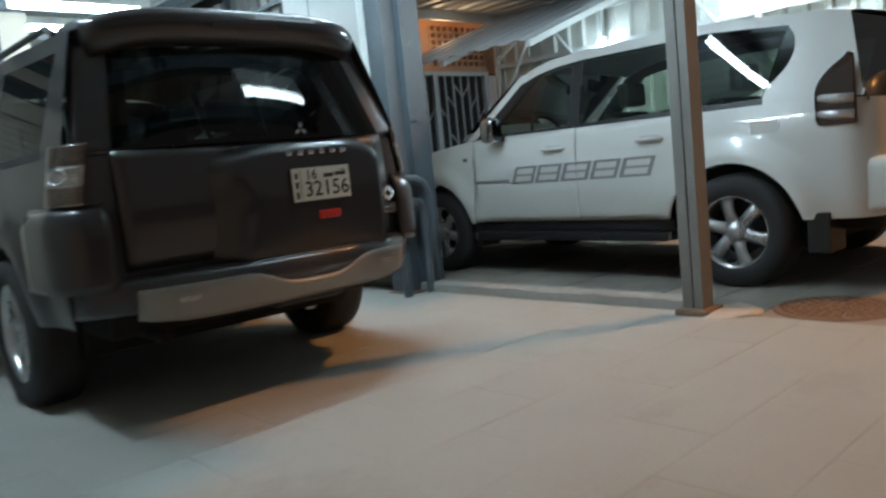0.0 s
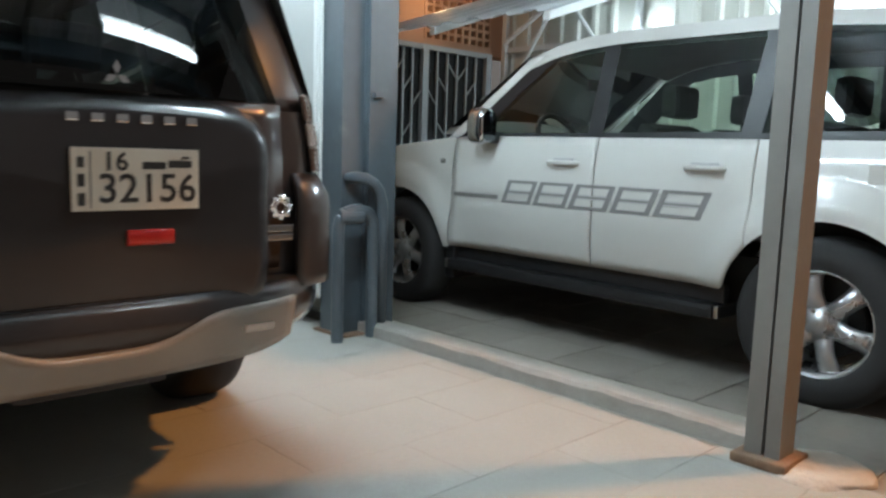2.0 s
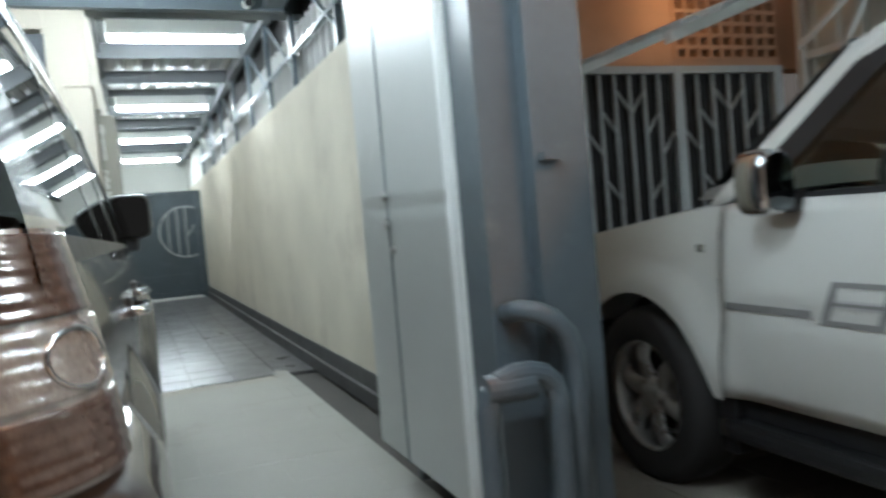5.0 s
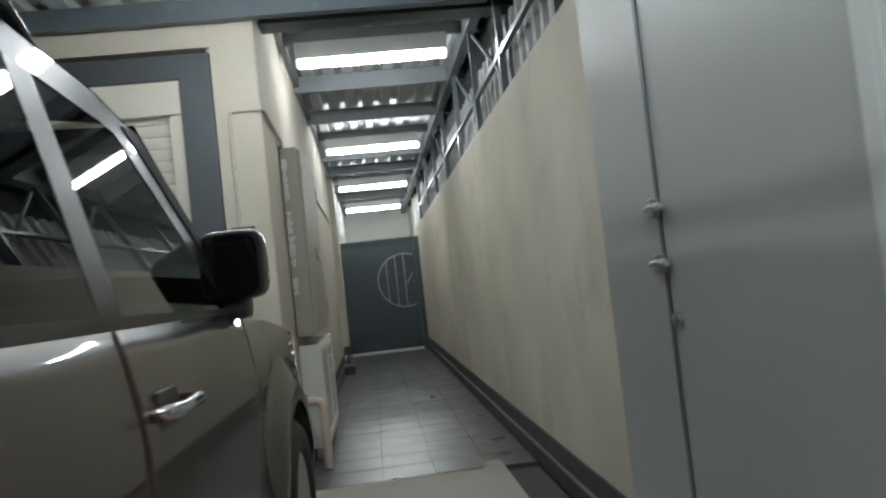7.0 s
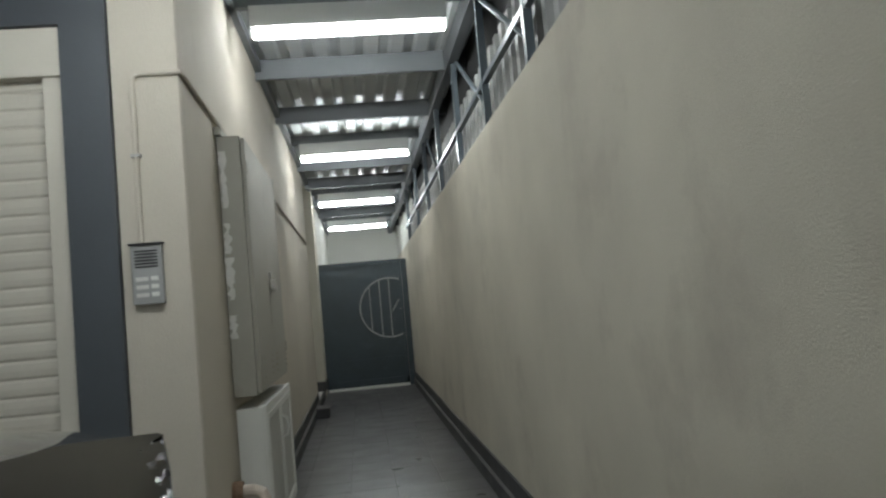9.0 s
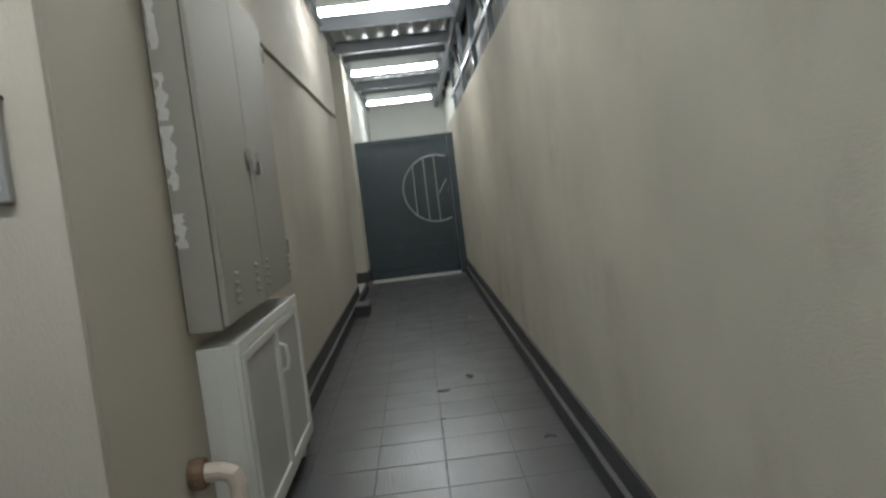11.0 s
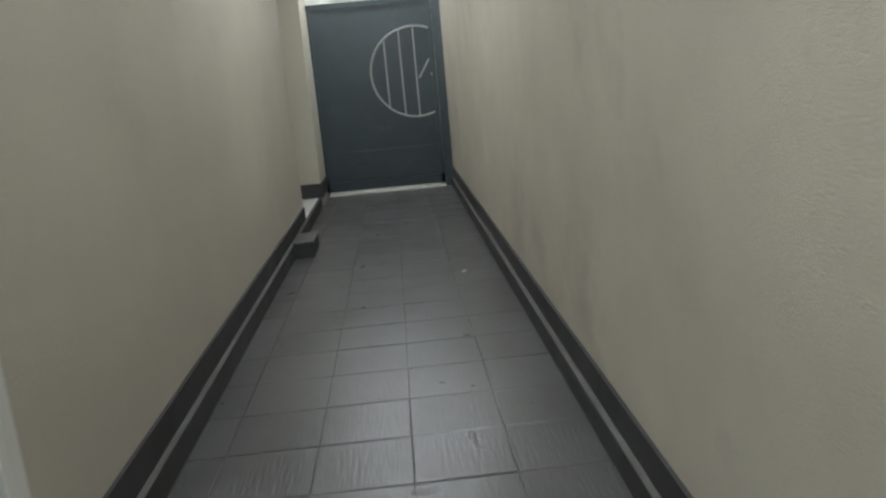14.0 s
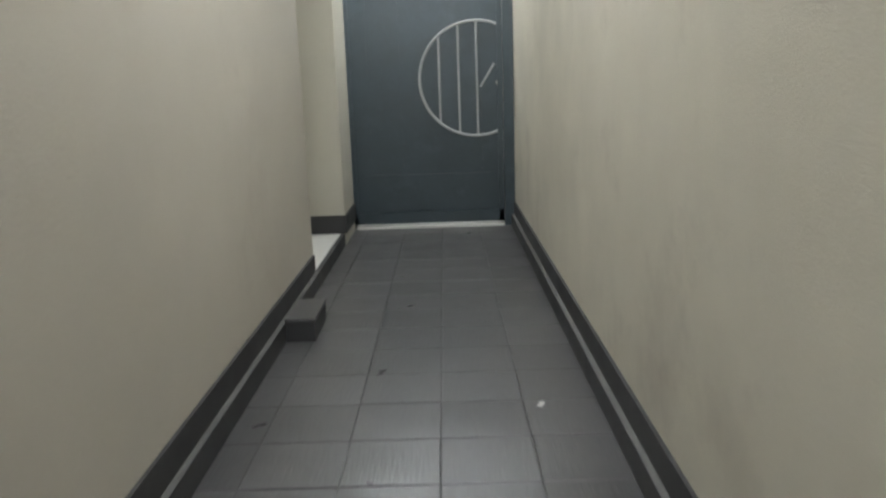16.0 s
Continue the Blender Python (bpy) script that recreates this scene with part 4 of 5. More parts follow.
    def rail(self, x0, x1, rz, belt, side, low, high, lift, material, name):
        """A band that follows the roof's edge from end to end."""
        def f(u, v):
            x = x0 + (x1 - x0) * u
            z = rz(x) - low + (low + high) * v
            return Vector((x, side * (self.side_y(x, z, belt) + lift), z))
        return part(name, grid(bmesh.new(), f, 40, 4), material, self.root, smooth=True)

    def sheet(self, f, material, name, nu=12, nv=12, t=0.0, label="", parent=None):
        bm = grid(bmesh.new(), f, nu, nv)
        if t:
            solid(bm, t)
        return part(name, bm, material, parent or self.root, label, smooth=True)

    def wheel(self, x, y, side, R, rim, spokes, twin=False):
        w = new("wheel")
        w.parent = self.root
        w.location = (x, y, self.hub)
        if side < 0:
            w.rotation_euler = (0, 0, math.pi)
        h = 0.125
        bm = bmesh.new()
        lathe(bm, [(rim, -h * 0.8), (rim + 0.015, -h), (R - 0.045, -h), (R - 0.012, -h * 0.8), (R, -h * 0.45), (R, h * 0.45), (R - 0.012, h * 0.8), (R - 0.045, h), (rim + 0.03, h * 1.02), (rim, h * 0.86)], 40)
        part("tyre", bm, M["rubber"], w, smooth=True)
        bm = bmesh.new()
        lathe(bm, [(rim * 0.90, -h * 0.7), (rim * 0.92, 0.02), (rim * 0.955, h * 0.7), (rim * 1.0, h * 0.90), (rim * 1.03, h * 0.88), (rim * 1.0, h * 0.7)], 40)
        part("rim", bm, M["alloy"], w, smooth=True)
        bm = bmesh.new()
        lathe(bm, [(0.001, h * 0.78), (0.035, h * 0.78), (0.045, h * 0.70), (0.075, h * 0.62), (0.085, 0.0)], 24)
        part("hub_cap", bm, M["alloy"], w, smooth=True)
        bm = bmesh.new()
        lathe(bm, [(0.001, 0.0), (rim * 0.70, 0.0), (rim * 0.70, -0.03)], 28)
        part("brake_disc", bm, M["liner"], w)
        for k in range(spokes):
            a0 = 2 * math.pi * k / spokes + 0.26
            bm = bmesh.new()

            def sp(u, v):
                r = 0.05 + (rim * 0.97 - 0.05) * u
                half = (0.030 + 0.020 * (1 - u) ** 2 + 0.022 * u ** 2) * (0.8 if twin else 1)
                s = (v - 0.5) * 2
                dep = h * (0.60 + 0.18 * math.sin(u * 3.0)) - 0.022 * abs(s) ** 2.2
                a = a0 + math.asin(max(-1, min(1, half * s / r)))
                return Vector((r * math.cos(a), dep, r * math.sin(a)))

            grid(bm, sp, 8, 6)
            solid(bm, 0.02)
            part("spoke", bm, M["alloy"], w, smooth=True)
        for k in range(6):
            a = 2 * math.pi * k / 6
            bm = bmesh.new()
            lathe(bm, [(0.001, h * 0.74), (0.009, h * 0.74), (0.011, h * 0.6)], 8, "y", (0.058 * math.cos(a), 0, 0.058 * math.sin(a)))
            part("wheel_nut", bm, M["steel"], w)
        return w

    def liner(self, x0, x1, z0, z1, w):
        part("underbody", boxes((x0, -w, z0, x1, w, z1), bevel=0.02), M["liner"], self.root, "black underbody")
        for c in (0.0, -self.wb):
            bm = bmesh.new()
            lathe(bm, [(0.001, -w), (self.arch - 0.004, -w), (self.arch - 0.004, w), (0.001, w)], 32, "y", (c, 0, self.hub))
            for v in list(bm.verts):
                if v.co.z < self.hub - 0.12:
                    v.co.z = self.hub - 0.12
            part("wheel_well", bm, M["liner"], self.root, "black wheel well")

    def seat(self, x, y, z=0.62, w=0.25, h=0.62):
        s = new("seat")
        s.parent = self.root
        s.location = (x, y, z)
        part("cushion", boxes((-0.25, -w, 0, 0.27, w, 0.16), bevel=0.05), M["seat"], s)
        bm = boxes((-0.07, -w, 0.1, 0.07, w, h), bevel=0.05)
        bmesh.ops.rotate(bm, verts=bm.verts, cent=(0, 0, 0.1), matrix=Matrix.Rotation(radians(-14), 3, "Y"))
        bmesh.ops.translate(bm, verts=bm.verts, vec=(-0.25, 0, 0))
        part("seat_back", bm, M["seat"], s)
        part("headrest", boxes((-0.46, -0.13, h + 0.02, -0.36, 0.13, h + 0.20), bevel=0.04), M["seat"], s)


def ring(c, r, tilt, n=24):
    m = Matrix.Rotation(radians(tilt), 3, "Y")
    return [Vector(c) + m @ Vector((0, r * math.cos(2 * math.pi * k / n), r * math.sin(2 * math.pi * k / n))) for k in range(n)]


# ---- white off-roader
PRADO_AT = pose(1.50, 0.42, -0.02, 0, 0, 88.4)
root = tagged(new("off_road_car"), "pearl white five-door off-road car parked in the shed", "car")
root.matrix_world = PRADO_AT
car = Car(root, M["white_car"], 0.90, 0.86, -3.62, 2.79, 0.445, 0.365, 0.44,
          [(-3.7, 1.10), (-3.3, 1.135), (-0.62, 1.145), (-0.40, 1.13), (-0.1, 1.10), (0.45, 1.03), (0.70, 0.97), (0.9, 0.90)], 0.24, 0.20, 0.04)
doors = car.shell([("front_door", -1.585, -0.49), ("rear_door", -2.46, -1.585)])
car.liner(-3.6, 0.6, 0.36, 0.60, 0.74)
part("floor_pan", boxes((-3.6, -0.80, 0.50, 0.6, 0.80, 0.60)), M["liner"], root)
belt = 1.145
roof = [(-3.55, 1.58), (-3.35, 1.63), (-2.6, 1.70), (-1.6, 1.705), (-1.35, 1.69), (-1.15, 1.655), (-0.95, 1.59)]
rz = lambda x: lerp(roof, x)
for s in (1, -1):
    # glass: front door, rear door, quarter; pillars and top rail
    car.pane([(-1.50, belt + 0.015), (-0.62, belt + 0.015), (-1.18, rz(-1.18) - 0.06), (-1.50, rz(-1.5) - 0.055)], belt, s, M["glass"], "front_window", label="slightly green clear side glass")
    car.pane([(-2.36, belt + 0.015), (-1.60, belt + 0.015), (-1.60, rz(-1.6) - 0.055), (-2.40, rz(-2.4) - 0.055)], belt, s, M["glass_mid"], "rear_window", label="lightly tinted side glass")
    def quarter(u, v):
        back = lerp([(0, -2.90), (0.08, -2.99), (0.2, -3.07), (0.4, -3.14), (0.6, -3.175), (0.8, -3.175), (0.92, -3.155), (1.0, -3.11)], v)
        x = back + (-2.46 - 0.04 * v - back) * u
        z = belt + 0.02 + 0.03 * (1 - u) * (1 - v) + (rz(x) - 0.062 - belt - 0.02) * v
        return Vector((x, s * (car.side_y(x, z, belt) + 0.008), z))
    part("quarter_window", grid(bmesh.new(), quarter, 12, 16), M["glass_dark"], root, "tinted rear quarter glass", smooth=True)
    car.pane([(-1.60, belt - 0.01), (-1.50, belt - 0.01), (-1.50, rz(-1.5)), (-1.60, rz(-1.6))], belt, s, M["plastic_black"], "middle_pillar", lift=0.002)
    car.pane([(-2.47, belt - 0.01), (-2.36, belt - 0.01), (-2.40, rz(-2.4)), (-2.51, rz(-2.5))], belt, s, M["plastic_black"], "rear_pillar", lift=0.002)
    car.pane([(-0.50, belt - 0.02), (-0.40, belt - 0.02), (-0.97, rz(-0.97) + 0.005), (-1.07, rz(-1.07) - 0.02)], belt, s, M["white_car"], "front_pillar", lift=0.006, t=0.02)
    car.pane([(-0.64, belt - 0.02), (-0.40, belt - 0.02), (-0.97, rz(-0.97) - 0.01), (-1.20, rz(-1.18) - 0.06)], belt, s, M["dash"], "pillar_trim", lift=-0.03)
    car.pane([(-3.48, belt - 0.02), (-2.96, belt - 0.02), (-3.12, rz(-3.1) - 0.06), (-3.44, rz(-3.48))], belt, s, M["dash"], "rear_trim", lift=-0.02)
    car.rail(-3.40, -0.98, rz, belt, s, 0.09, -0.01, -0.02, M["dash"], "roof_trim")
    car.pane([(-0.63, belt - 0.02), (-0.50, belt - 0.02), (-1.07, rz(-1.07) - 0.02), (-1.19, rz(-1.18) - 0.06)], belt, s, M["plastic_black"], "door_frame", lift=0.003)
    car.pane([(-3.57, belt - 0.02), (-2.98, belt - 0.02), (-3.14, rz(-3.1) - 0.06), (-3.48, rz(-3.48))], belt, s, M["white_car"], "tail_pillar", lift=0.004)
    car.rail(-3.48, -0.95, rz, belt, s, 0.065, 0.006, 0.003, M["white_car"], "roof_rail_panel")
    car.pane([(-3.00, belt - 0.02), (-0.40, belt - 0.02), (-0.62, belt + 0.016), (-3.00, belt + 0.03)], belt, s, M["plastic_black"], "window_rubber", lift=0.006, nu=30, nv=2)
    car.wheel(0.0, s * 0.80, s, 0.37, 0.225, 6)
    car.wheel(-2.79, s * 0.80, s, 0.37, 0.225, 6)
    st = part("running_board", boxes((-2.32, s * 0.80 - 0.10, 0.30, -0.48, s * 0.80 + 0.12, 0.37), bevel=0.025), M["plastic_black"], root, "black running board")
    part("step_tip", boxes((-2.345, s * 0.80 - 0.09, 0.305, -2.32, s * 0.80 + 0.11, 0.365), bevel=0.008), M["steel"], st)
    part("step_tip", boxes((-0.48, s * 0.80 - 0.09, 0.305, -0.455, s * 0.80 + 0.11, 0.365), bevel=0.008), M["steel"], st)
    part("mud_flap", boxes((-3.38, s * 0.80 - 0.12, 0.24, -3.25, s * 0.80 + 0.11, 0.48), bevel=0.01), M["plastic_black"], root)
    part("sill_cladding", boxes((-2.34, s * 0.83 - 0.03, 0.37, -0.46, s * 0.83 + 0.02, 0.455), bevel=0.01), M["plastic_black"], root)
    part("mud_flap", boxes((-0.52, s * 0.80 - 0.12, 0.24, -0.44, s * 0.80 + 0.09, 0.50), bevel=0.01), M["plastic_black"], root)
    # mirror
    def pod(u, v):
        a, e = 2 * math.pi * u, math.pi * (v - 0.5)
        q = lambda c: math.copysign(abs(c) ** 0.55, c)
        return Vector((-0.81 + 0.075 * q(math.cos(e)) * q(math.cos(a)), s * (0.975 + 0.066 * q(math.cos(e)) * q(math.sin(a))), 1.20 + 0.105 * q(math.sin(e))))
    mr = part("door_mirror", grid(bmesh.new(), pod, 32, 20), M["chrome"], root, "chromed door mirror", smooth=True)
    def pane_rim(u, v):
        a = 2 * math.pi * u
        q = lambda c: math.copysign(abs(c) ** 0.6, c)
        return Vector((-0.884 - 0.004 * v, s * (0.975 + 0.055 * (1 - v) * q(math.sin(a))), 1.20 + 0.09 * (1 - v) * q(math.cos(a))))
    part("mirror_glass", grid(bmesh.new(), pane_rim, 28, 4), M["mirror"], mr, "dark mirror glass", smooth=True)
    part("mirror_foot", boxes((-0.86, s * 0.86 - 0.05, 1.10, -0.74, s * 0.86 + 0.06, 1.17), bevel=0.015), M["plastic_black"], mr)
    # handles
    for key, x in (("front_door", -1.38), ("rear_door", -2.22)):
        h = part("door_handle", tubes(0.013, [(x - 0.10, s * 0.88, 1.0), (x - 0.085, s * 0.925, 1.002), (x + 0.085, s * 0.925, 1.002), (x + 0.10, s * 0.88, 1.0)], n=8), M["white_car"], doors[(key, s)], "body-coloured handle", smooth=True)
        part("handle_recess", boxes((x - 0.07, s * 0.893 - 0.004, 0.975, x + 0.07, s * 0.893 + 0.006, 1.03), bevel=0.003), M["decal_pale"], h)
    # lamps
    def lens(u, v):
        z = 0.975 + 0.38 * v
        front = -3.325 - 0.19 * max(0, (v - 0.40) / 0.60) ** 2.2 - 0.02 * max(0, 0.08 - v) / 0.08
        x = -3.54 + (front + 3.54) * u
        return Vector((x, s * (car.side_y(x, z, 2.0) + 0.058 - 0.03 * max(0, u - 0.9) - 0.02 * (1 - u)), z))
    tl = part("tail_light", solid(grid(bmesh.new(), lens, 10, 20), 0.03), M["dark_red_lens"], root, "smoked red tail light", smooth=True)
    for z in (1.03, 1.12):
        part("clear_band", tubes(0.03, [(-3.345, s * 0.886, z + 0.010), (-3.43, s * 0.892, z), (-3.53, s * 0.880, z - 0.005)], n=10), M["silver_lens"], tl, "silver lamp band", smooth=True)
    part("side_marker", boxes((-0.42, s * 0.895 - 0.01, 0.97, -0.38, s * 0.895 + 0.008, 1.0), bevel=0.004), M["clear_lens"], root)
car.sheet(lambda u, v: Vector((-3.48 + u * 2.52, (v - 0.5) * 2 * (car.side_y(0, rz(-3.48 + u * 2.52), belt) + 0.003), rz(-3.48 + u * 2.52) + 0.003 + 0.028 * (1 - (2 * v - 1) ** 2) ** 0.6)), M["white_car"], "roof_panel", 24, 16)
car.sheet(lambda u, v: Vector((-0.96 + 0.62 * u + 0.10 * (1 - (2 * v - 1) ** 2), (v - 0.5) * 2 * (0.74 + 0.10 * u), rz(-0.96) + 0.02 + (1.14 - rz(-0.96)) * u + 0.04 * (1 - (2 * v - 1) ** 2) * (1 - u))), M["glass"], "windscreen", 12, 16)
car.sheet(lambda u, v: Vector((-0.36 + 1.16 * u, (v - 0.5) * 2 * 0.86, lerp(car.top, -0.36 + 1.16 * u) - 0.004 + 0.06 * (1 - (2 * v - 1) ** 2) ** 0.7)), M["white_car"], "bonnet", 16, 16)
car.sheet(lambda u, v: Vector((-3.58 + 0.10 * u, (v - 0.5) * 2 * (0.84 - 0.10 * u), 1.09 + 0.50 * u)), M["glass_dark"], "tailgate_glass", 8, 10)
bp = part("rear_bumper", boxes((-3.72, -0.84, 0.46, -3.52, 0.84, 0.78), bevel=0.06), M["white_car"], root, smooth=True)
part("bumper_reflector", boxes((-3.725, 0.55, 0.62, -3.70, 0.75, 0.67)), M["red_lens"], bp)
bm = bmesh.new()
lathe(bm, [(0.001, -0.10), (0.30, -0.10), (0.36, -0.04), (0.37, 0.05), (0.34, 0.10), (0.001, 0.10)], 32, "x", (-3.74, -0.05, 0.98))
part("spare_wheel_cover", bm, M["white_car"], root, "white spare wheel cover on the tailgate", smooth=True)
part("fuel_flap", boxes((-3.11, 0.886, 0.89, -2.93, 0.897, 1.04), bevel=0.003), M["white_car"], root)
part("dashboard", boxes((-0.75, -0.72, 0.80, -0.40, 0.72, 1.12), bevel=0.06), M["dash"], root)
bm = bmesh.new()
tube(bm, ring((-0.92, 0.38, 1.12), 0.19, 25), 0.016, 8, closed=True)
tube(bm, [(-0.90, 0.19, 1.12), (-0.86, 0.38, 1.10), (-0.90, 0.57, 1.12)], 0.02, 8)
part("steering_wheel", bm, M["dash"], root, smooth=True)
part("inner_mirror", boxes((-0.95, -0.13, 1.46, -0.92, 0.13, 1.54), bevel=0.015), M["plastic_black"], root)
for y in (0.38, -0.38):
    car.seat(-1.35, y)
    car.seat(-2.25, y, 0.66, 0.32, 0.58)
# grey lettering-like strip along the doors: outlined slanted blocks
x = -0.93
for k, w in enumerate((0.245, 0.255, 0.275, 0.255, 0.28)):
    for s in (1,):
        def blk(u, v, x=x, w=w):
            z = 0.755 + v * 0.135
            return Vector((x - 0.055 * v - u * (w - 0.022), s * (abs(car.skin(x, 0.90, z).y) + 0.003), z))
        d = part("decal_block", grid(bmesh.new(), lambda u, v: blk(u * 0.9 + 0.05, v * 0.2 + 0.40), 6, 2), M["decal_pale"], root, "grey outlined slanted decal block")
        for i, (v0, v1) in enumerate(((0.0, 0.13), (0.46, 0.54), (0.88, 1.0))):
            def bar(u, v, x=x, w=w, v0=v0, v1=v1):
                p = blk(u, v0 + (v1 - v0) * v)
                p.y += 0.0015
                return p
            part("stripe", grid(bmesh.new(), bar, 6, 1), M["decal"], d)
        for u0, u1 in ((0.0, 0.13), (0.87, 1.0)):
            def post(u, v, u0=u0, u1=u1):
                p = blk(u0 + (u1 - u0) * u, v)
                p.y += 0.0022
                return p
            part("stripe", grid(bmesh.new(), post, 1, 4), M["decal"], d)
    x -= w
part("small_decal", boxes((-0.90, 0.9035, 0.772, -0.52, 0.9065, 0.796)), M["decal"], root, "small grey decal bar")

# ---- dark off-roader
root = tagged(new("off_road_car"), "dark grey-brown off-road car parked under the canopy", "car")
root.matrix_world = pose(-2.19, 2.24, -0.01, 0, 0, 89)
car = Car(root, M["dark_car"], 0.885, 0.80, -3.72, 2.78, 0.44, 0.365, 0.44,
          [(-3.8, 1.13), (-3.4, 1.15), (-0.7, 1.155), (-0.45, 1.13), (-0.1, 1.11), (0.4, 1.05), (0.66, 0.98), (0.9, 0.88)], 0.26, 0.15, 0.045)
doors = car.shell([("front_door", -1.62, -0.52), ("rear_door", -2.44, -1.62)], rear_low=0.60)
car.liner(-3.55, 0.6, 0.36, 0.60, 0.72)
part("floor_pan", boxes((-3.6, -0.80, 0.50, 0.6, 0.80, 0.60)), M["liner"], root)
belt = 1.155
roof = [(-3.75, 1.60), (-3.5, 1.66), (-2.6, 1.70), (-1.7, 1.71), (-1.2, 1.675), (-1.0, 1.63)]
rz = lambda x: lerp(roof, x)
for s in (1, -1):
    car.pane([(-1.54, belt + 0.015), (-0.62, belt + 0.015), (-1.16, rz(-1.18) - 0.06), (-1.54, rz(-1.5) - 0.055)], belt, s, M["glass"], "front_window", label="clear front side glass")
    car.pane([(-2.38, belt + 0.015), (-1.64, belt + 0.015), (-1.64, rz(-1.6) - 0.055), (-2.42, rz(-2.4) - 0.055)], belt, s, M["glass_dark"], "rear_window", label="tinted rear side glass")
    car.pane([(-3.36, belt + 0.03), (-2.48, belt + 0.015), (-2.52, rz(-2.5) - 0.06), (-3.44, rz(-3.4) - 0.07)], belt, s, M["glass_dark"], "quarter_window", label="tinted rear quarter glass")
    car.pane([(-1.64, belt - 0.01), (-1.54, belt - 0.01), (-1.54, rz(-1.5)), (-1.64, rz(-1.6))], belt, s, M["plastic_black"], "middle_pillar", lift=0.002)
    car.pane([(-2.49, belt - 0.01), (-2.38, belt - 0.01), (-2.42, rz(-2.4)), (-2.53, rz(-2.5))], belt, s, M["dark_car"], "rear_pillar", lift=0.002)
    car.pane([(-0.50, belt - 0.02), (-0.40, belt - 0.02), (-0.98, rz(-0.97) + 0.005), (-1.08, rz(-1.07) - 0.02)], belt, s, M["liner"], "front_pillar", lift=0.006, t=0.02)
    car.pane([(-0.63, belt - 0.02), (-0.50, belt - 0.02), (-1.08, rz(-1.07) - 0.02), (-1.18, rz(-1.18) - 0.06)], belt, s, M["plastic_black"], "door_frame", lift=0.003)
    car.pane([(-3.665, belt - 0.02), (-3.34, belt - 0.02), (-3.42, rz(-3.4) - 0.06), (-3.56, rz(-3.5))], belt, s, M["dark_car"], "tail_pillar", lift=0.004)
    car.rail(-3.56, -0.97, rz, belt, s, 0.075, 0.006, 0.003, M["dark_car"], "roof_rail_panel")
    car.pane([(-3.36, belt - 0.03), (-0.40, belt - 0.03), (-0.62, belt + 0.016), (-3.36, belt + 0.032)], belt, s, M["plastic_black"], "window_rubber", lift=0.006, nu=30, nv=2)
    car.wheel(0.0, s * 0.80, s, 0.375, 0.235, 6, True)
    car.wheel(-2.78, s * 0.80, s, 0.375, 0.235, 6, True)
    part("running_board", boxes((-2.32, s * 0.80 - 0.10, 0.32, -0.48, s * 0.80 + 0.10, 0.38), bevel=0.02), M["plastic_black"], root, "black running board")
    part("roof_bar", tubes(0.016, [(-3.2, s * 0.66, rz(-3.2) + 0.03), (-3.1, s * 0.66, rz(-3.1) + 0.075), (-1.5, s * 0.66, rz(-1.5) + 0.075), (-1.4, s * 0.66, rz(-1.4) + 0.03)], n=8), M["plastic_black"], root)
    mr = new("door_mirror")
    mr.parent = root
    mr["label"] = "large black door mirror"
    def shell(u, v):
        a, e = 2 * math.pi * u, math.pi * (v - 0.5)
        q = lambda c: math.copysign(abs(c) ** 0.42, c)
        return Vector((-0.64 + 0.07 * q(math.cos(e)) * q(math.cos(a)), s * (0.868 + 0.094 * q(math.cos(e)) * q(math.sin(a))), 1.293 + 0.102 * q(math.sin(e))))
    part("mirror_shell", grid(bmesh.new(), shell, 40, 24), M["mirror_black"], mr, smooth=True)
    bm = bmesh.new()
    q = lambda c: math.copysign(abs(c) ** 0.42, c)
    for x in (-0.7135, -0.705):
        bm.faces.new([bm.verts.new((x, s * (0.868 + 0.080 * q(math.cos(2 * math.pi * k / 40))), 1.291 + 0.087 * q(math.sin(2 * math.pi * k / 40)))) for k in range(40)])
    bm.verts.ensure_lookup_table()
    for k in range(40):
        bm.faces.new((bm.verts[k], bm.verts[(k + 1) % 40], bm.verts[40 + (k + 1) % 40], bm.verts[40 + k]))
    part("mirror_glass", bm, M["mirror"], mr, "dark reflecting mirror glass")
    part("mirror_foot", boxes((-0.66, s * 0.85 - 0.05, 1.135, -0.56, s * 0.85 + 0.04, 1.21), bevel=0.02), M["plastic_black"], mr)
    part("mirror_lamp", boxes((-0.66, s * 0.960 - 0.006, 1.240, -0.62, s * 0.960 + 0.004, 1.265), bevel=0.002), M["clear_lens"], mr)
    for key, x in (("front_door", -1.46), ("rear_door", -2.28)):
        h = part("door_handle", tubes(0.014, [(x - 0.10, s * 0.87, 1.0), (x - 0.085, s * 0.915, 1.002), (x + 0.085, s * 0.915, 1.002), (x + 0.10, s * 0.87, 1.0)], n=8), M["chrome"], doors[(key, s)], "bright metal handle", smooth=True)
        part("handle_recess", boxes((x - 0.06, s * 0.878 - 0.004, 0.965, x + 0.06, s * 0.878 + 0.006, 1.035), bevel=0.003), M["plastic_black"], h)
    # tail lamp wrapped round the rear corner
    def lampface(u, v, z0, z1, s=s, lift=0.008, rib=0.0):
        a = radians(76 * u - 12)
        z = z0 + (z1 - z0) * v
        r = 0.16 + lift + rib * math.sin((z - z0) * 440)
        return Vector((-3.72 + 0.15 - r * math.sin(a) * (1.0 if a > 0 else 1.0) - (0.004 if u > 0.9 else 0), s * (0.885 - 0.035 * max(0, (z - 0.92) / 0.22) ** 1.5 - 0.15 + r * math.cos(a)), z))
    tl = new("tail_light")
    tl.parent = root
    tl["label"] = "tall clear tail light wrapped round the corner"
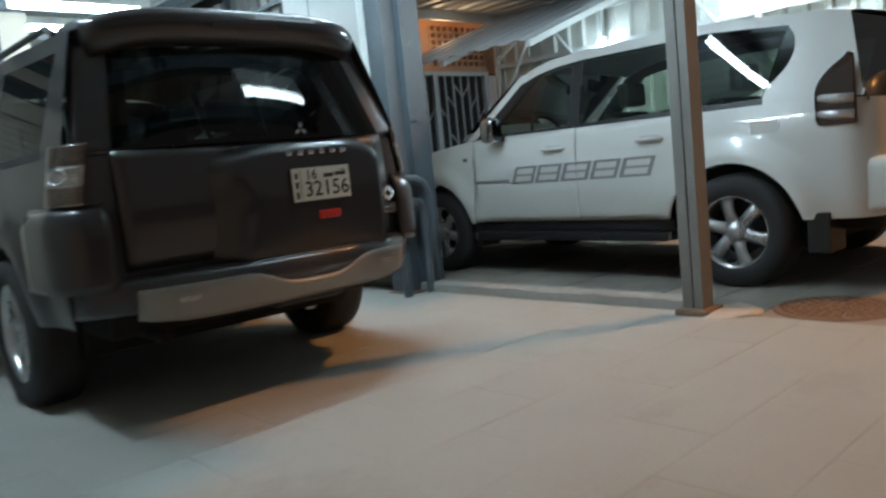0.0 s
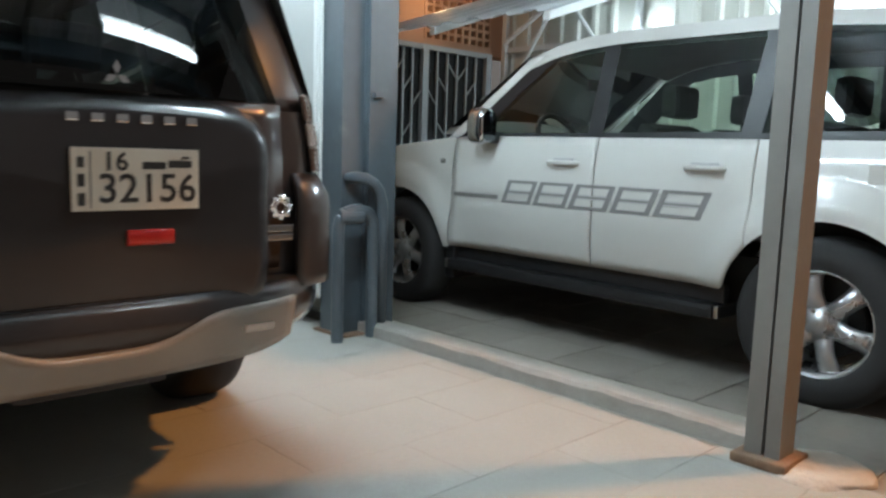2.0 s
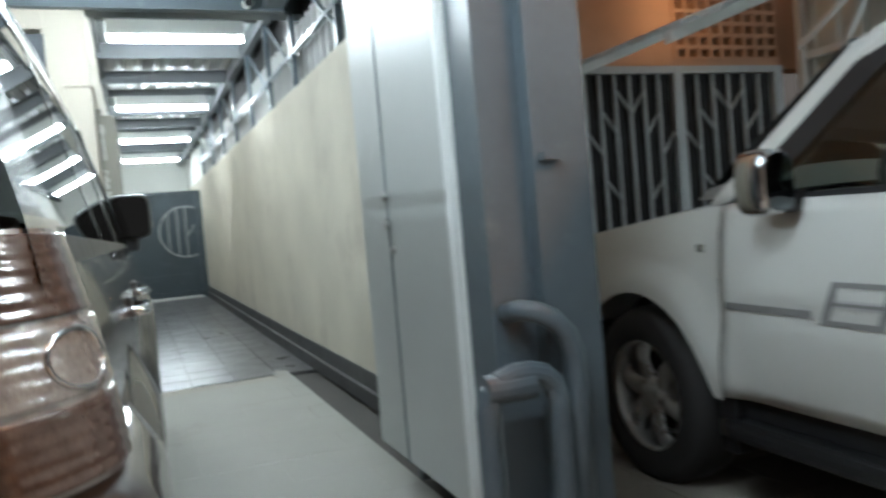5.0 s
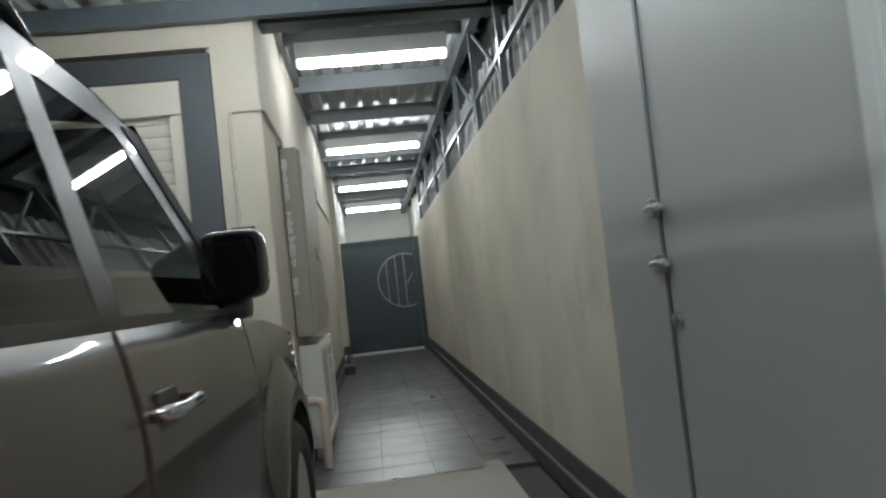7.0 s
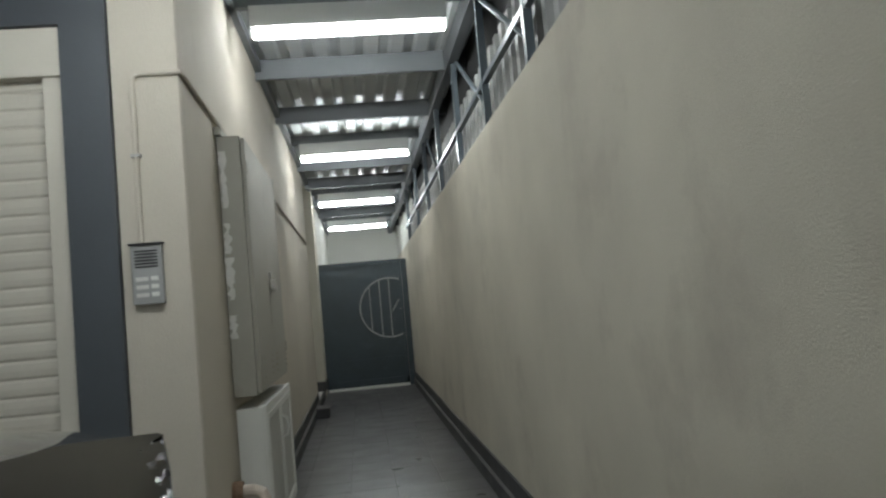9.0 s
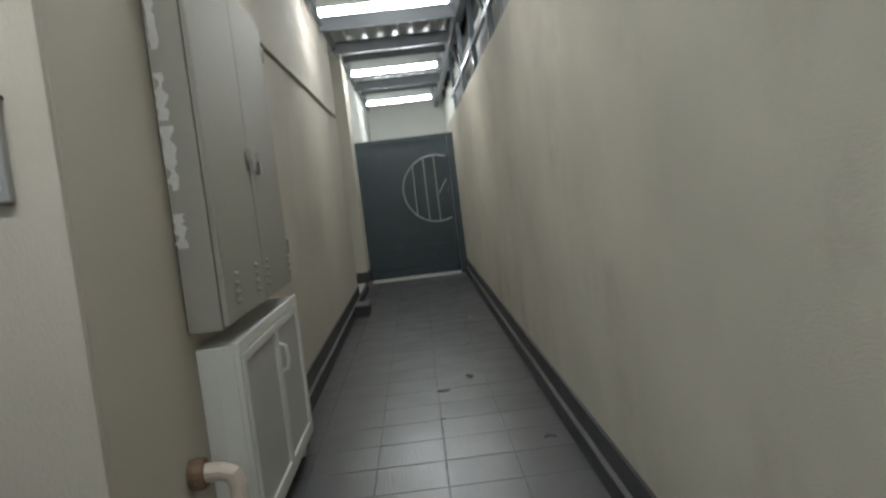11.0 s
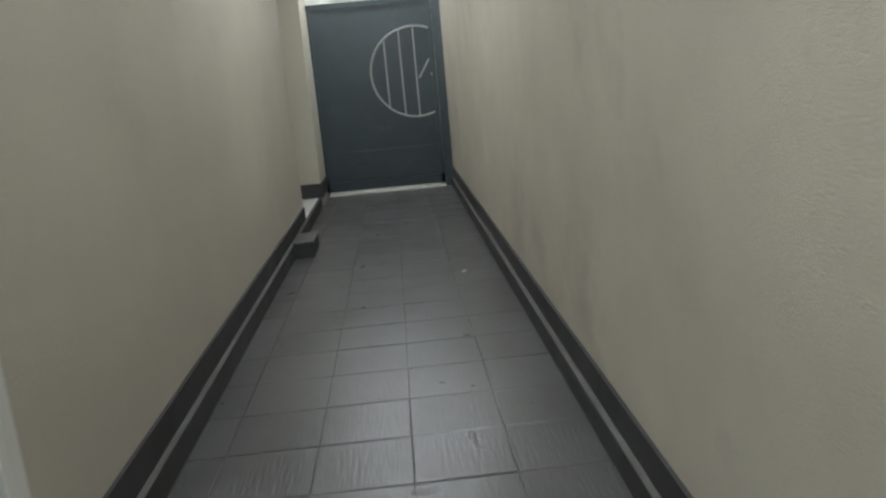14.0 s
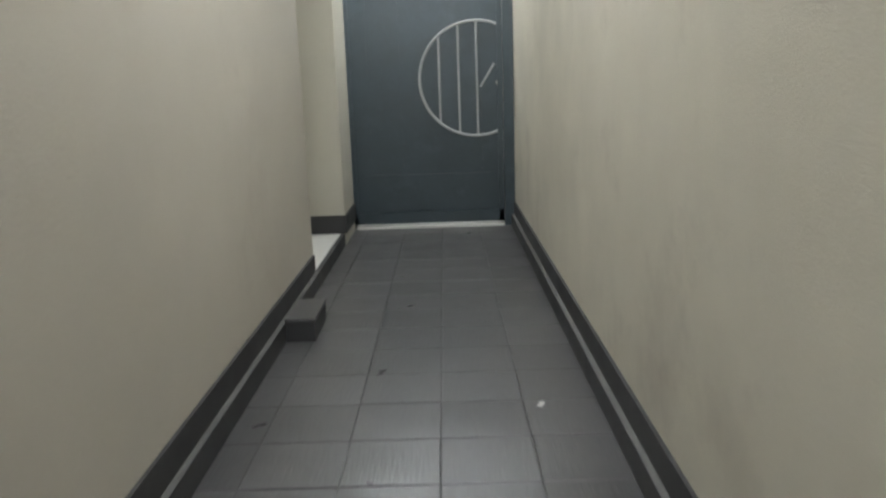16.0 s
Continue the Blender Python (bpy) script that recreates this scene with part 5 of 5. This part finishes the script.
    for z0, z1, m, lb in ((0.955, 1.025, "lamp_lens", "smoky brown lower lens"), (1.033, 1.10, "clear_lens", "clear middle lens"), (1.108, 1.185, "lamp_lens", "smoky brown upper lens")):
        part("lens", solid(grid(bmesh.new(), lambda u, v: lampface(u, v, z0, z1, rib=0.0003), 12, 36), 0.012), M[m], tl, lb, smooth=True)
    part("lamp_housing", grid(bmesh.new(), lambda u, v: lampface(u, v, 0.95, 1.19, lift=0.004), 10, 5), M["clear_lens"], tl, smooth=True)
    bm = bmesh.new()
    tube(bm, [lampface(0.50 + 0.20 * math.cos(2 * math.pi * k / 24), 0.5 + 0.42 * math.sin(2 * math.pi * k / 24), 1.033, 1.10, lift=0.009) for k in range(24)], 0.0028, 6, closed=True)
    part("bulb_ring", bm, M["chrome"], tl, "bright ring round the bulb", smooth=True)
    # fenders at the back corner under the lamp
    def corner(u, v, s=s):
        z = 0.60 + 0.348 * v
        r = 0.155 + 0.045 * min(1, (1 - v) * 4.5)
        if u < 0.4:
            return Vector((-3.57 + 0.30 * (0.4 - u) / 0.4, s * (0.735 + r), z))
        a = radians(92 * (u - 0.4) / 0.6)
        return Vector((-3.57 - r * math.sin(a), s * (0.735 + r * math.cos(a)), z))
    part("corner_guard", solid(grid(bmesh.new(), corner, 16, 10), 0.02), M["dark_car"], root, smooth=True)
car.sheet(lambda u, v: Vector((-3.56 + u * 2.58, (v - 0.5) * 2 * (car.side_y(0, rz(-3.56 + u * 2.58), belt) + 0.003), rz(-3.56 + u * 2.58) + 0.005 + 0.07 * (1 - (2 * v - 1) ** 2) ** 0.6)), M["dark_car"], "roof_panel", 24, 16)
car.sheet(lambda u, v: Vector((-0.98 + 0.62 * u + 0.10 * (1 - (2 * v - 1) ** 2), (v - 0.5) * 2 * (0.72 + 0.10 * u), rz(-0.96) + 0.02 + (1.14 - rz(-0.96)) * u + 0.04 * (1 - (2 * v - 1) ** 2) * (1 - u))), M["glass"], "windscreen", 12, 16)
car.sheet(lambda u, v: Vector((-0.36 + 0.98 * u, (v - 0.5) * 2 * (0.84 - 0.14 * u ** 4), lerp(car.top, -0.36 + 0.98 * u) - 0.004 + 0.07 * (1 - (2 * v - 1) ** 2) ** 0.7)), M["dark_car"], "bonnet", 16, 16)


def rear_x(z, y=0.0):
    """The rear door's face: upright below the window line, leaning forward above it."""
    return -3.752 + 0.36 * max(0, z - 1.15) + 0.05 * (abs(y) / 0.8) ** 3


tg = part("tailgate", solid(grid(bmesh.new(), lambda u, v: Vector((rear_x(0.66 + 0.49 * v, (u - 0.5) * 1.36) - 0.012 - 0.02 * math.sin(math.pi * v), (u - 0.5) * 1.36, 0.66 + 0.49 * v)), 20, 12), 0.02), M["dark_car"], root, smooth=True)
# frame of the rear window, glass, spoiler
for s in (1, -1):
    part("window_post", solid(grid(bmesh.new(), lambda u, v: Vector((rear_x(1.13 + 0.50 * v, 0.7) - 0.006 + 0.05 * u * u, s * ((0.60 + 0.22 * u) - 0.10 * v), 1.13 + 0.50 * v)), 6, 10), 0.02), M["dark_car"], root, smooth=True)
gl = part("rear_glass", grid(bmesh.new(), lambda u, v: Vector((rear_x(1.155 + 0.43 * v, (u - 0.5) * 1.3) - 0.008 - 0.02 * math.sin(math.pi * u), (u - 0.5) * (1.34 - 0.18 * v), 1.155 + 0.43 * v)), 16, 10), M["glass_dark"], root, "tinted rear window", smooth=True)
SPOIL = [(-3.40, 1.765), (-3.55, 1.765), (-3.66, 1.752), (-3.70, 1.735), (-3.712, 1.70), (-3.70, 1.645), (-3.67, 1.605), (-3.62, 1.595), (-3.55, 1.605)]


def spoiler(u, v):
    k = v * 8
    i = min(int(k), 7)
    (xa, za), (xb, zb) = SPOIL[i], SPOIL[i + 1]
    a = 2 * u - 1
    x, z = xa + (xb - xa) * (k - i), za + (zb - za) * (k - i)
    return Vector((x + 0.11 * a ** 6, a * (0.675 - 0.03 * max(0, (1.70 - z) / 0.1) ** 2 * (abs(a) > 0.8)), z - 0.055 * a ** 4))


bm = grid(bmesh.new(), spoiler, 28, 16)
for e in (-1, 1):
    bm.faces.new([v for v in sorted((v for v in bm.verts if abs(abs(v.co.y) - 0.675) < 0.035 and v.co.y * e > 0.6), key=lambda v: math.atan2(v.co.z - 1.62, v.co.x + 3.50))][:17])
sp = part("roof_spoiler", bm, M["dark_car"], root, smooth=True)
part("brake_light", boxes((-3.716, -0.16, 1.66, -3.69, 0.16, 1.68)), M["dark_red_lens"], sp)
# moulded cover that stands out of the tailgate, with the number plate in it
def cover(u, v):
    """A rounded-square shield: v from the rim to the middle, u round it."""
    a = 2 * math.pi * u
    c, d = math.cos(a), math.sin(a)
    k = (abs(c) ** 6 + abs(d) ** 6) ** (-1 / 6)
    r = 1 - v
    q = min(1, (1 - r) / (0.12 + (0.30 if c > 0 else 0.06) * c * c))
    lift = 0.125 * q * q * (3 - 2 * q)
    return Vector((-3.742 - lift - 0.012 * (1 - r * r), -0.14 + 0.50 * k * c * max(r, 0.001), 0.835 + 0.315 * k * d * max(r, 0.001)))


cv = part("spare_cover", grid(bmesh.new(), cover, 56, 18), M["dark_car"], root, "moulded dark cover on the tailgate", smooth=True)
for k in range(6):
    y = -0.045 - k * 0.058
    part("badge_letter", boxes((-3.8835, y - 0.015, 1.072, -3.8640, y + 0.015, 1.094), bevel=0.004), M["chrome"], cv, "small chrome badge block")
bm = bmesh.new()
for a in (90, 210, 330):
    c = Vector((-3.772, -0.19 + 0.019 * math.cos(radians(a)), 1.195 + 0.019 * math.sin(radians(a))))
    ps = [c + 0.018 * Vector((0, math.cos(radians(a + q)) * (1 if q % 180 == 0 else 0.55), math.sin(radians(a + q)) * (1 if q % 180 == 0 else 0.55))) for q in (0, 90, 180, 270)]
    vs = [bm.verts.new(p) for p in ps] + [bm.verts.new(p + Vector((0.006, 0, 0))) for p in ps]
    bm.faces.new(vs[:4])
    bm.faces.new(vs[4:])
    for i in range(4):
        bm.faces.new((vs[i], vs[(i + 1) % 4], vs[4 + (i + 1) % 4], vs[4 + i]))
part("maker_badge", bm, M["chrome"], root, "chrome three-part badge")
# number plate
np_ob = part("number_plate", boxes((-3.9000, -0.345, 0.862, -3.8900, -0.035, 1.012), bevel=0.002), M["plate"], root, "white number plate with black digits")
for text, size, y, z in (("32156", 0.098, -0.215, 0.912), ("16", 0.062, -0.135, 0.978)):
    me = words(text, size, 0.0006, 0.0012)
    me.materials.append(M["ink"])
    d = new("plate_number", me)
    d.parent = np_ob
    d.matrix_local = Matrix.Translation((-3.9012, y, z)) @ Matrix(((0, 0, -1, 0), (-1, 0, 0, 0), (0, 1, 0, 0), (0, 0, 0, 1)))
part("plate_script", boxes((-3.9015, -0.325, 0.966, -3.9000, -0.265, 0.984), (-3.9015, -0.258, 0.962, -3.9000, -0.20, 0.980), (-3.9015, -0.32, 0.988, -3.9000, -0.30, 0.994)), M["ink"], np_ob)
part("plate_strip", boxes((-3.9015, -0.078, 0.870, -3.9000, -0.0755, 1.004), (-3.9015, -0.064, 0.875, -3.9000, -0.048, 0.905), (-3.9015, -0.064, 0.92, -3.9000, -0.048, 0.95), (-3.9015, -0.064, 0.965, -3.9000, -0.048, 0.99)), M["ink"], np_ob)
part("fog_light", boxes((-3.8900, -0.285, 0.772, -3.8640, -0.165, 0.812), bevel=0.006), M["red_lens"], root, "small red fog light", smooth=True)
# badges on the lower right of the tailgate
bm = bmesh.new()
for k in range(8):
    a = 2 * math.pi * k / 8
    box(bm, -3.798, -0.648 + 0.027 * math.cos(a) - 0.0095, 0.85 + 0.027 * math.sin(a) - 0.0095, -3.786, -0.648 + 0.027 * math.cos(a) + 0.0095, 0.85 + 0.027 * math.sin(a) + 0.0095)
tube(bm, [Vector((-3.792, -0.648 + 0.021 * math.cos(2 * math.pi * k / 20), 0.85 + 0.021 * math.sin(2 * math.pi * k / 20))) for k in range(20)], 0.009, 6, closed=True)
part("round_badge", bm, M["chrome"], tg, "toothed chrome badge", smooth=True)
part("name_badge", boxes((-3.797, -0.69, 0.778, -3.786, -0.605, 0.798), (-3.797, -0.69, 0.752, -3.786, -0.605, 0.771), bevel=0.002), M["chrome"], tg, "chrome name badge bars")
# rear bumper with silver guard
def bump(u, v, z0, z1, d, w=0.875):
    a = 2 * (u - 0.5)
    x = -3.80 - d + 0.27 * abs(a) ** 4 + 0.02 * (v - 0.5) ** 2
    return Vector((x, a * w, z0 + (z1 - z0) * v - 0.0))
rb = part("rear_bumper", solid(grid(bmesh.new(), lambda u, v: bump(u, v, 0.49, 0.635, 0.095 + 0.02 * math.sin(math.pi * v)), 28, 6), 0.12), M["dark_car"], root, smooth=True)
part("bumper_step", solid(grid(bmesh.new(), lambda u, v: bump(u, 0, 0.637, 0.637, 0.09 - 0.16 * v), 28, 3), 0.012), M["plastic_black"], rb)
def guard(u, v):
    a = 2 * (u - 0.5)
    zt = 0.585 - 0.075 * math.exp(-(((a + 0.14) / 0.34) ** 4))
    p = bump(0.5 + 0.40 * a * 0.98, 0.5, 0, 0, 0.128)
    return Vector((p.x + 0.03 * (1 - v), p.y, 0.435 + (zt - 0.435) * v + 0.03 * abs(a) ** 6 * (1 - v)))
gd = part("bumper_guard", solid(grid(bmesh.new(), guard, 30, 6), 0.03), M["silver_trim"], rb, "silver painted bumper guard", smooth=True)
for y in (0.52, -0.50):
    part("reflector", boxes((-3.940, y - 0.045, 0.525, -3.925, y + 0.045, 0.545)), M["clear_lens"], gd)
part("tow_cover", boxes((-3.86, -0.28, 0.40, -3.6, 0.10, 0.50), bevel=0.03), M["plastic_black"], root)
part("exhaust_pipe", tubes(0.03, [(-3.2, 0.55, 0.36), (-3.72, 0.55, 0.36)], n=12), M["liner"], root)
part("rear_axle", tubes(0.05, [(-2.78, -0.7, 0.36), (-2.78, 0.7, 0.36)], n=10), M["liner"], root)
part("dashboard", boxes((-0.80, -0.72, 0.82, -0.42, 0.72, 1.13), bevel=0.06), M["dash"], root)
bm = bmesh.new()
tube(bm, ring((-0.96, 0.38, 1.14), 0.19, 25), 0.016, 8, closed=True)
part("steering_wheel", bm, M["dash"], root, smooth=True)
for y in (0.38, -0.38):
    car.seat(-1.40, y)
    car.seat(-2.30, y, 0.66, 0.32, 0.60)


# ---------------------------------------------------------------- floor pieces
def piece_mesh(name, w, l, h, gap, material, b=0.002):
    bm = bmesh.new()
    g = gap / 2
    lo = [bm.verts.new((x, y, -h)) for x, y in ((g, g), (w - g, g), (w - g, l - g), (g, l - g))]
    mid = [bm.verts.new((x, y, -0.003)) for x, y in ((g, g), (w - g, g), (w - g, l - g), (g, l - g))]
    top = [bm.verts.new((x, y, 0)) for x, y in ((g + b, g + b), (w - g - b, g + b), (w - g - b, l - g - b), (g + b, l - g - b))]
    bm.faces.new(top)
    for i in range(4):
        j = (i + 1) % 4
        bm.faces.new((lo[i], lo[j], mid[j], mid[i]))
        bm.faces.new((mid[i], mid[j], top[j], top[i]))
    return mesh_of(name, bm, material)


def lay(parent, name, me, places):
    for x, y, z in places:
        ob = new(name, me)
        ob.parent = parent
        ob.location = (x, y, z)


rnd = random.Random(4)
T = 0.3325
lines = [-1.474, -1.335, -1.335 + T, -1.335 + 2 * T, -1.335 + 3 * T, -0.036]
for a, b in zip(lines, lines[1:]):
    me = piece_mesh("tile", b - a, T, 0.01, 0.0035, M["tile"])
    y, spots = Y0 + 0.0255, []
    while y < YG + 0.6:
        spots.append((a, y, rnd.uniform(-0.0008, 0.0008)))
        y += T
    lay(passage, "tile", me, spots)
part("tile_edge", boxes((-1.474, Y0 + 0.002, -0.02, -0.036, Y0 + 0.0235, 0.0)), M["tile"], passage)
me = piece_mesh("slab", 0.75, 0.365, 0.01, 0.0012, M["slab"], 0.0005)
spots, rest, k = [], [], 0
y = -8.9
y0 = -3.42 - 0.365 * 15
for k in range(38):
    y = y0 + 0.365 * k
    if y + 0.365 > Y0:
        break
    x = -7.5 - 0.375 * (k % 2)
    while x < -0.25:
        if x + 0.75 <= -0.235 and x >= -7.5:
            (spots if x > -5.2 and y > -5.5 else rest).append((x, y, rnd.uniform(-0.0004, 0.0004)))
        x += 0.75
lay(driveway, "slab", me, spots[:300])
half = piece_mesh("slab", 0.51, 0.365, 0.01, 0.0018, M["slab"], 0.0008)
lay(driveway, "slab", half, [(-0.75, y0 + 0.365 * k, 0.0) for k in range(10, 36) if k % 2 == 0])
half = piece_mesh("slab", 0.135, 0.365, 0.01, 0.0018, M["slab"], 0.0008)
lay(driveway, "slab", half, [(-0.375, y0 + 0.365 * k, 0.0) for k in range(10, 36) if k % 2 == 1])


def joined(name, places, w, l, material, parent):
    bm = bmesh.new()
    for x, y, z in places:
        vs = [bm.verts.new(p) for p in ((x + 0.005, y + 0.005, z), (x + w - 0.005, y + 0.005, z), (x + w - 0.005, y + l - 0.005, z), (x + 0.005, y + l - 0.005, z))]
        bm.faces.new(vs)
    ob = part(name, bm, material, parent)
    ob["kind"] = "stuff"
    return ob


joined("slab_field", rest, 0.75, 0.365, M["slab"], driveway)
me = piece_mesh("paver", 0.40, 0.40, 0.01, 0.006, M["paver"])
spots, rest = [], []
for i in range(16):
    for k in range(24):
        x, y = -0.24 + 0.40 * i, -8.0 + 0.40 * k
        if y > -2.46 and x < -0.03:
            continue
        if y + 0.4 > 1.78 or x + 0.4 > 6:
            continue
        (spots if x < 3.0 and y > -5.2 else rest).append((x, y, rnd.uniform(-0.004, 0.0) - 0.003))
lay(parking, "paver", me, spots[:300])
joined("paver_field", rest + spots[300:], 0.40, 0.40, M["paver"], parking)
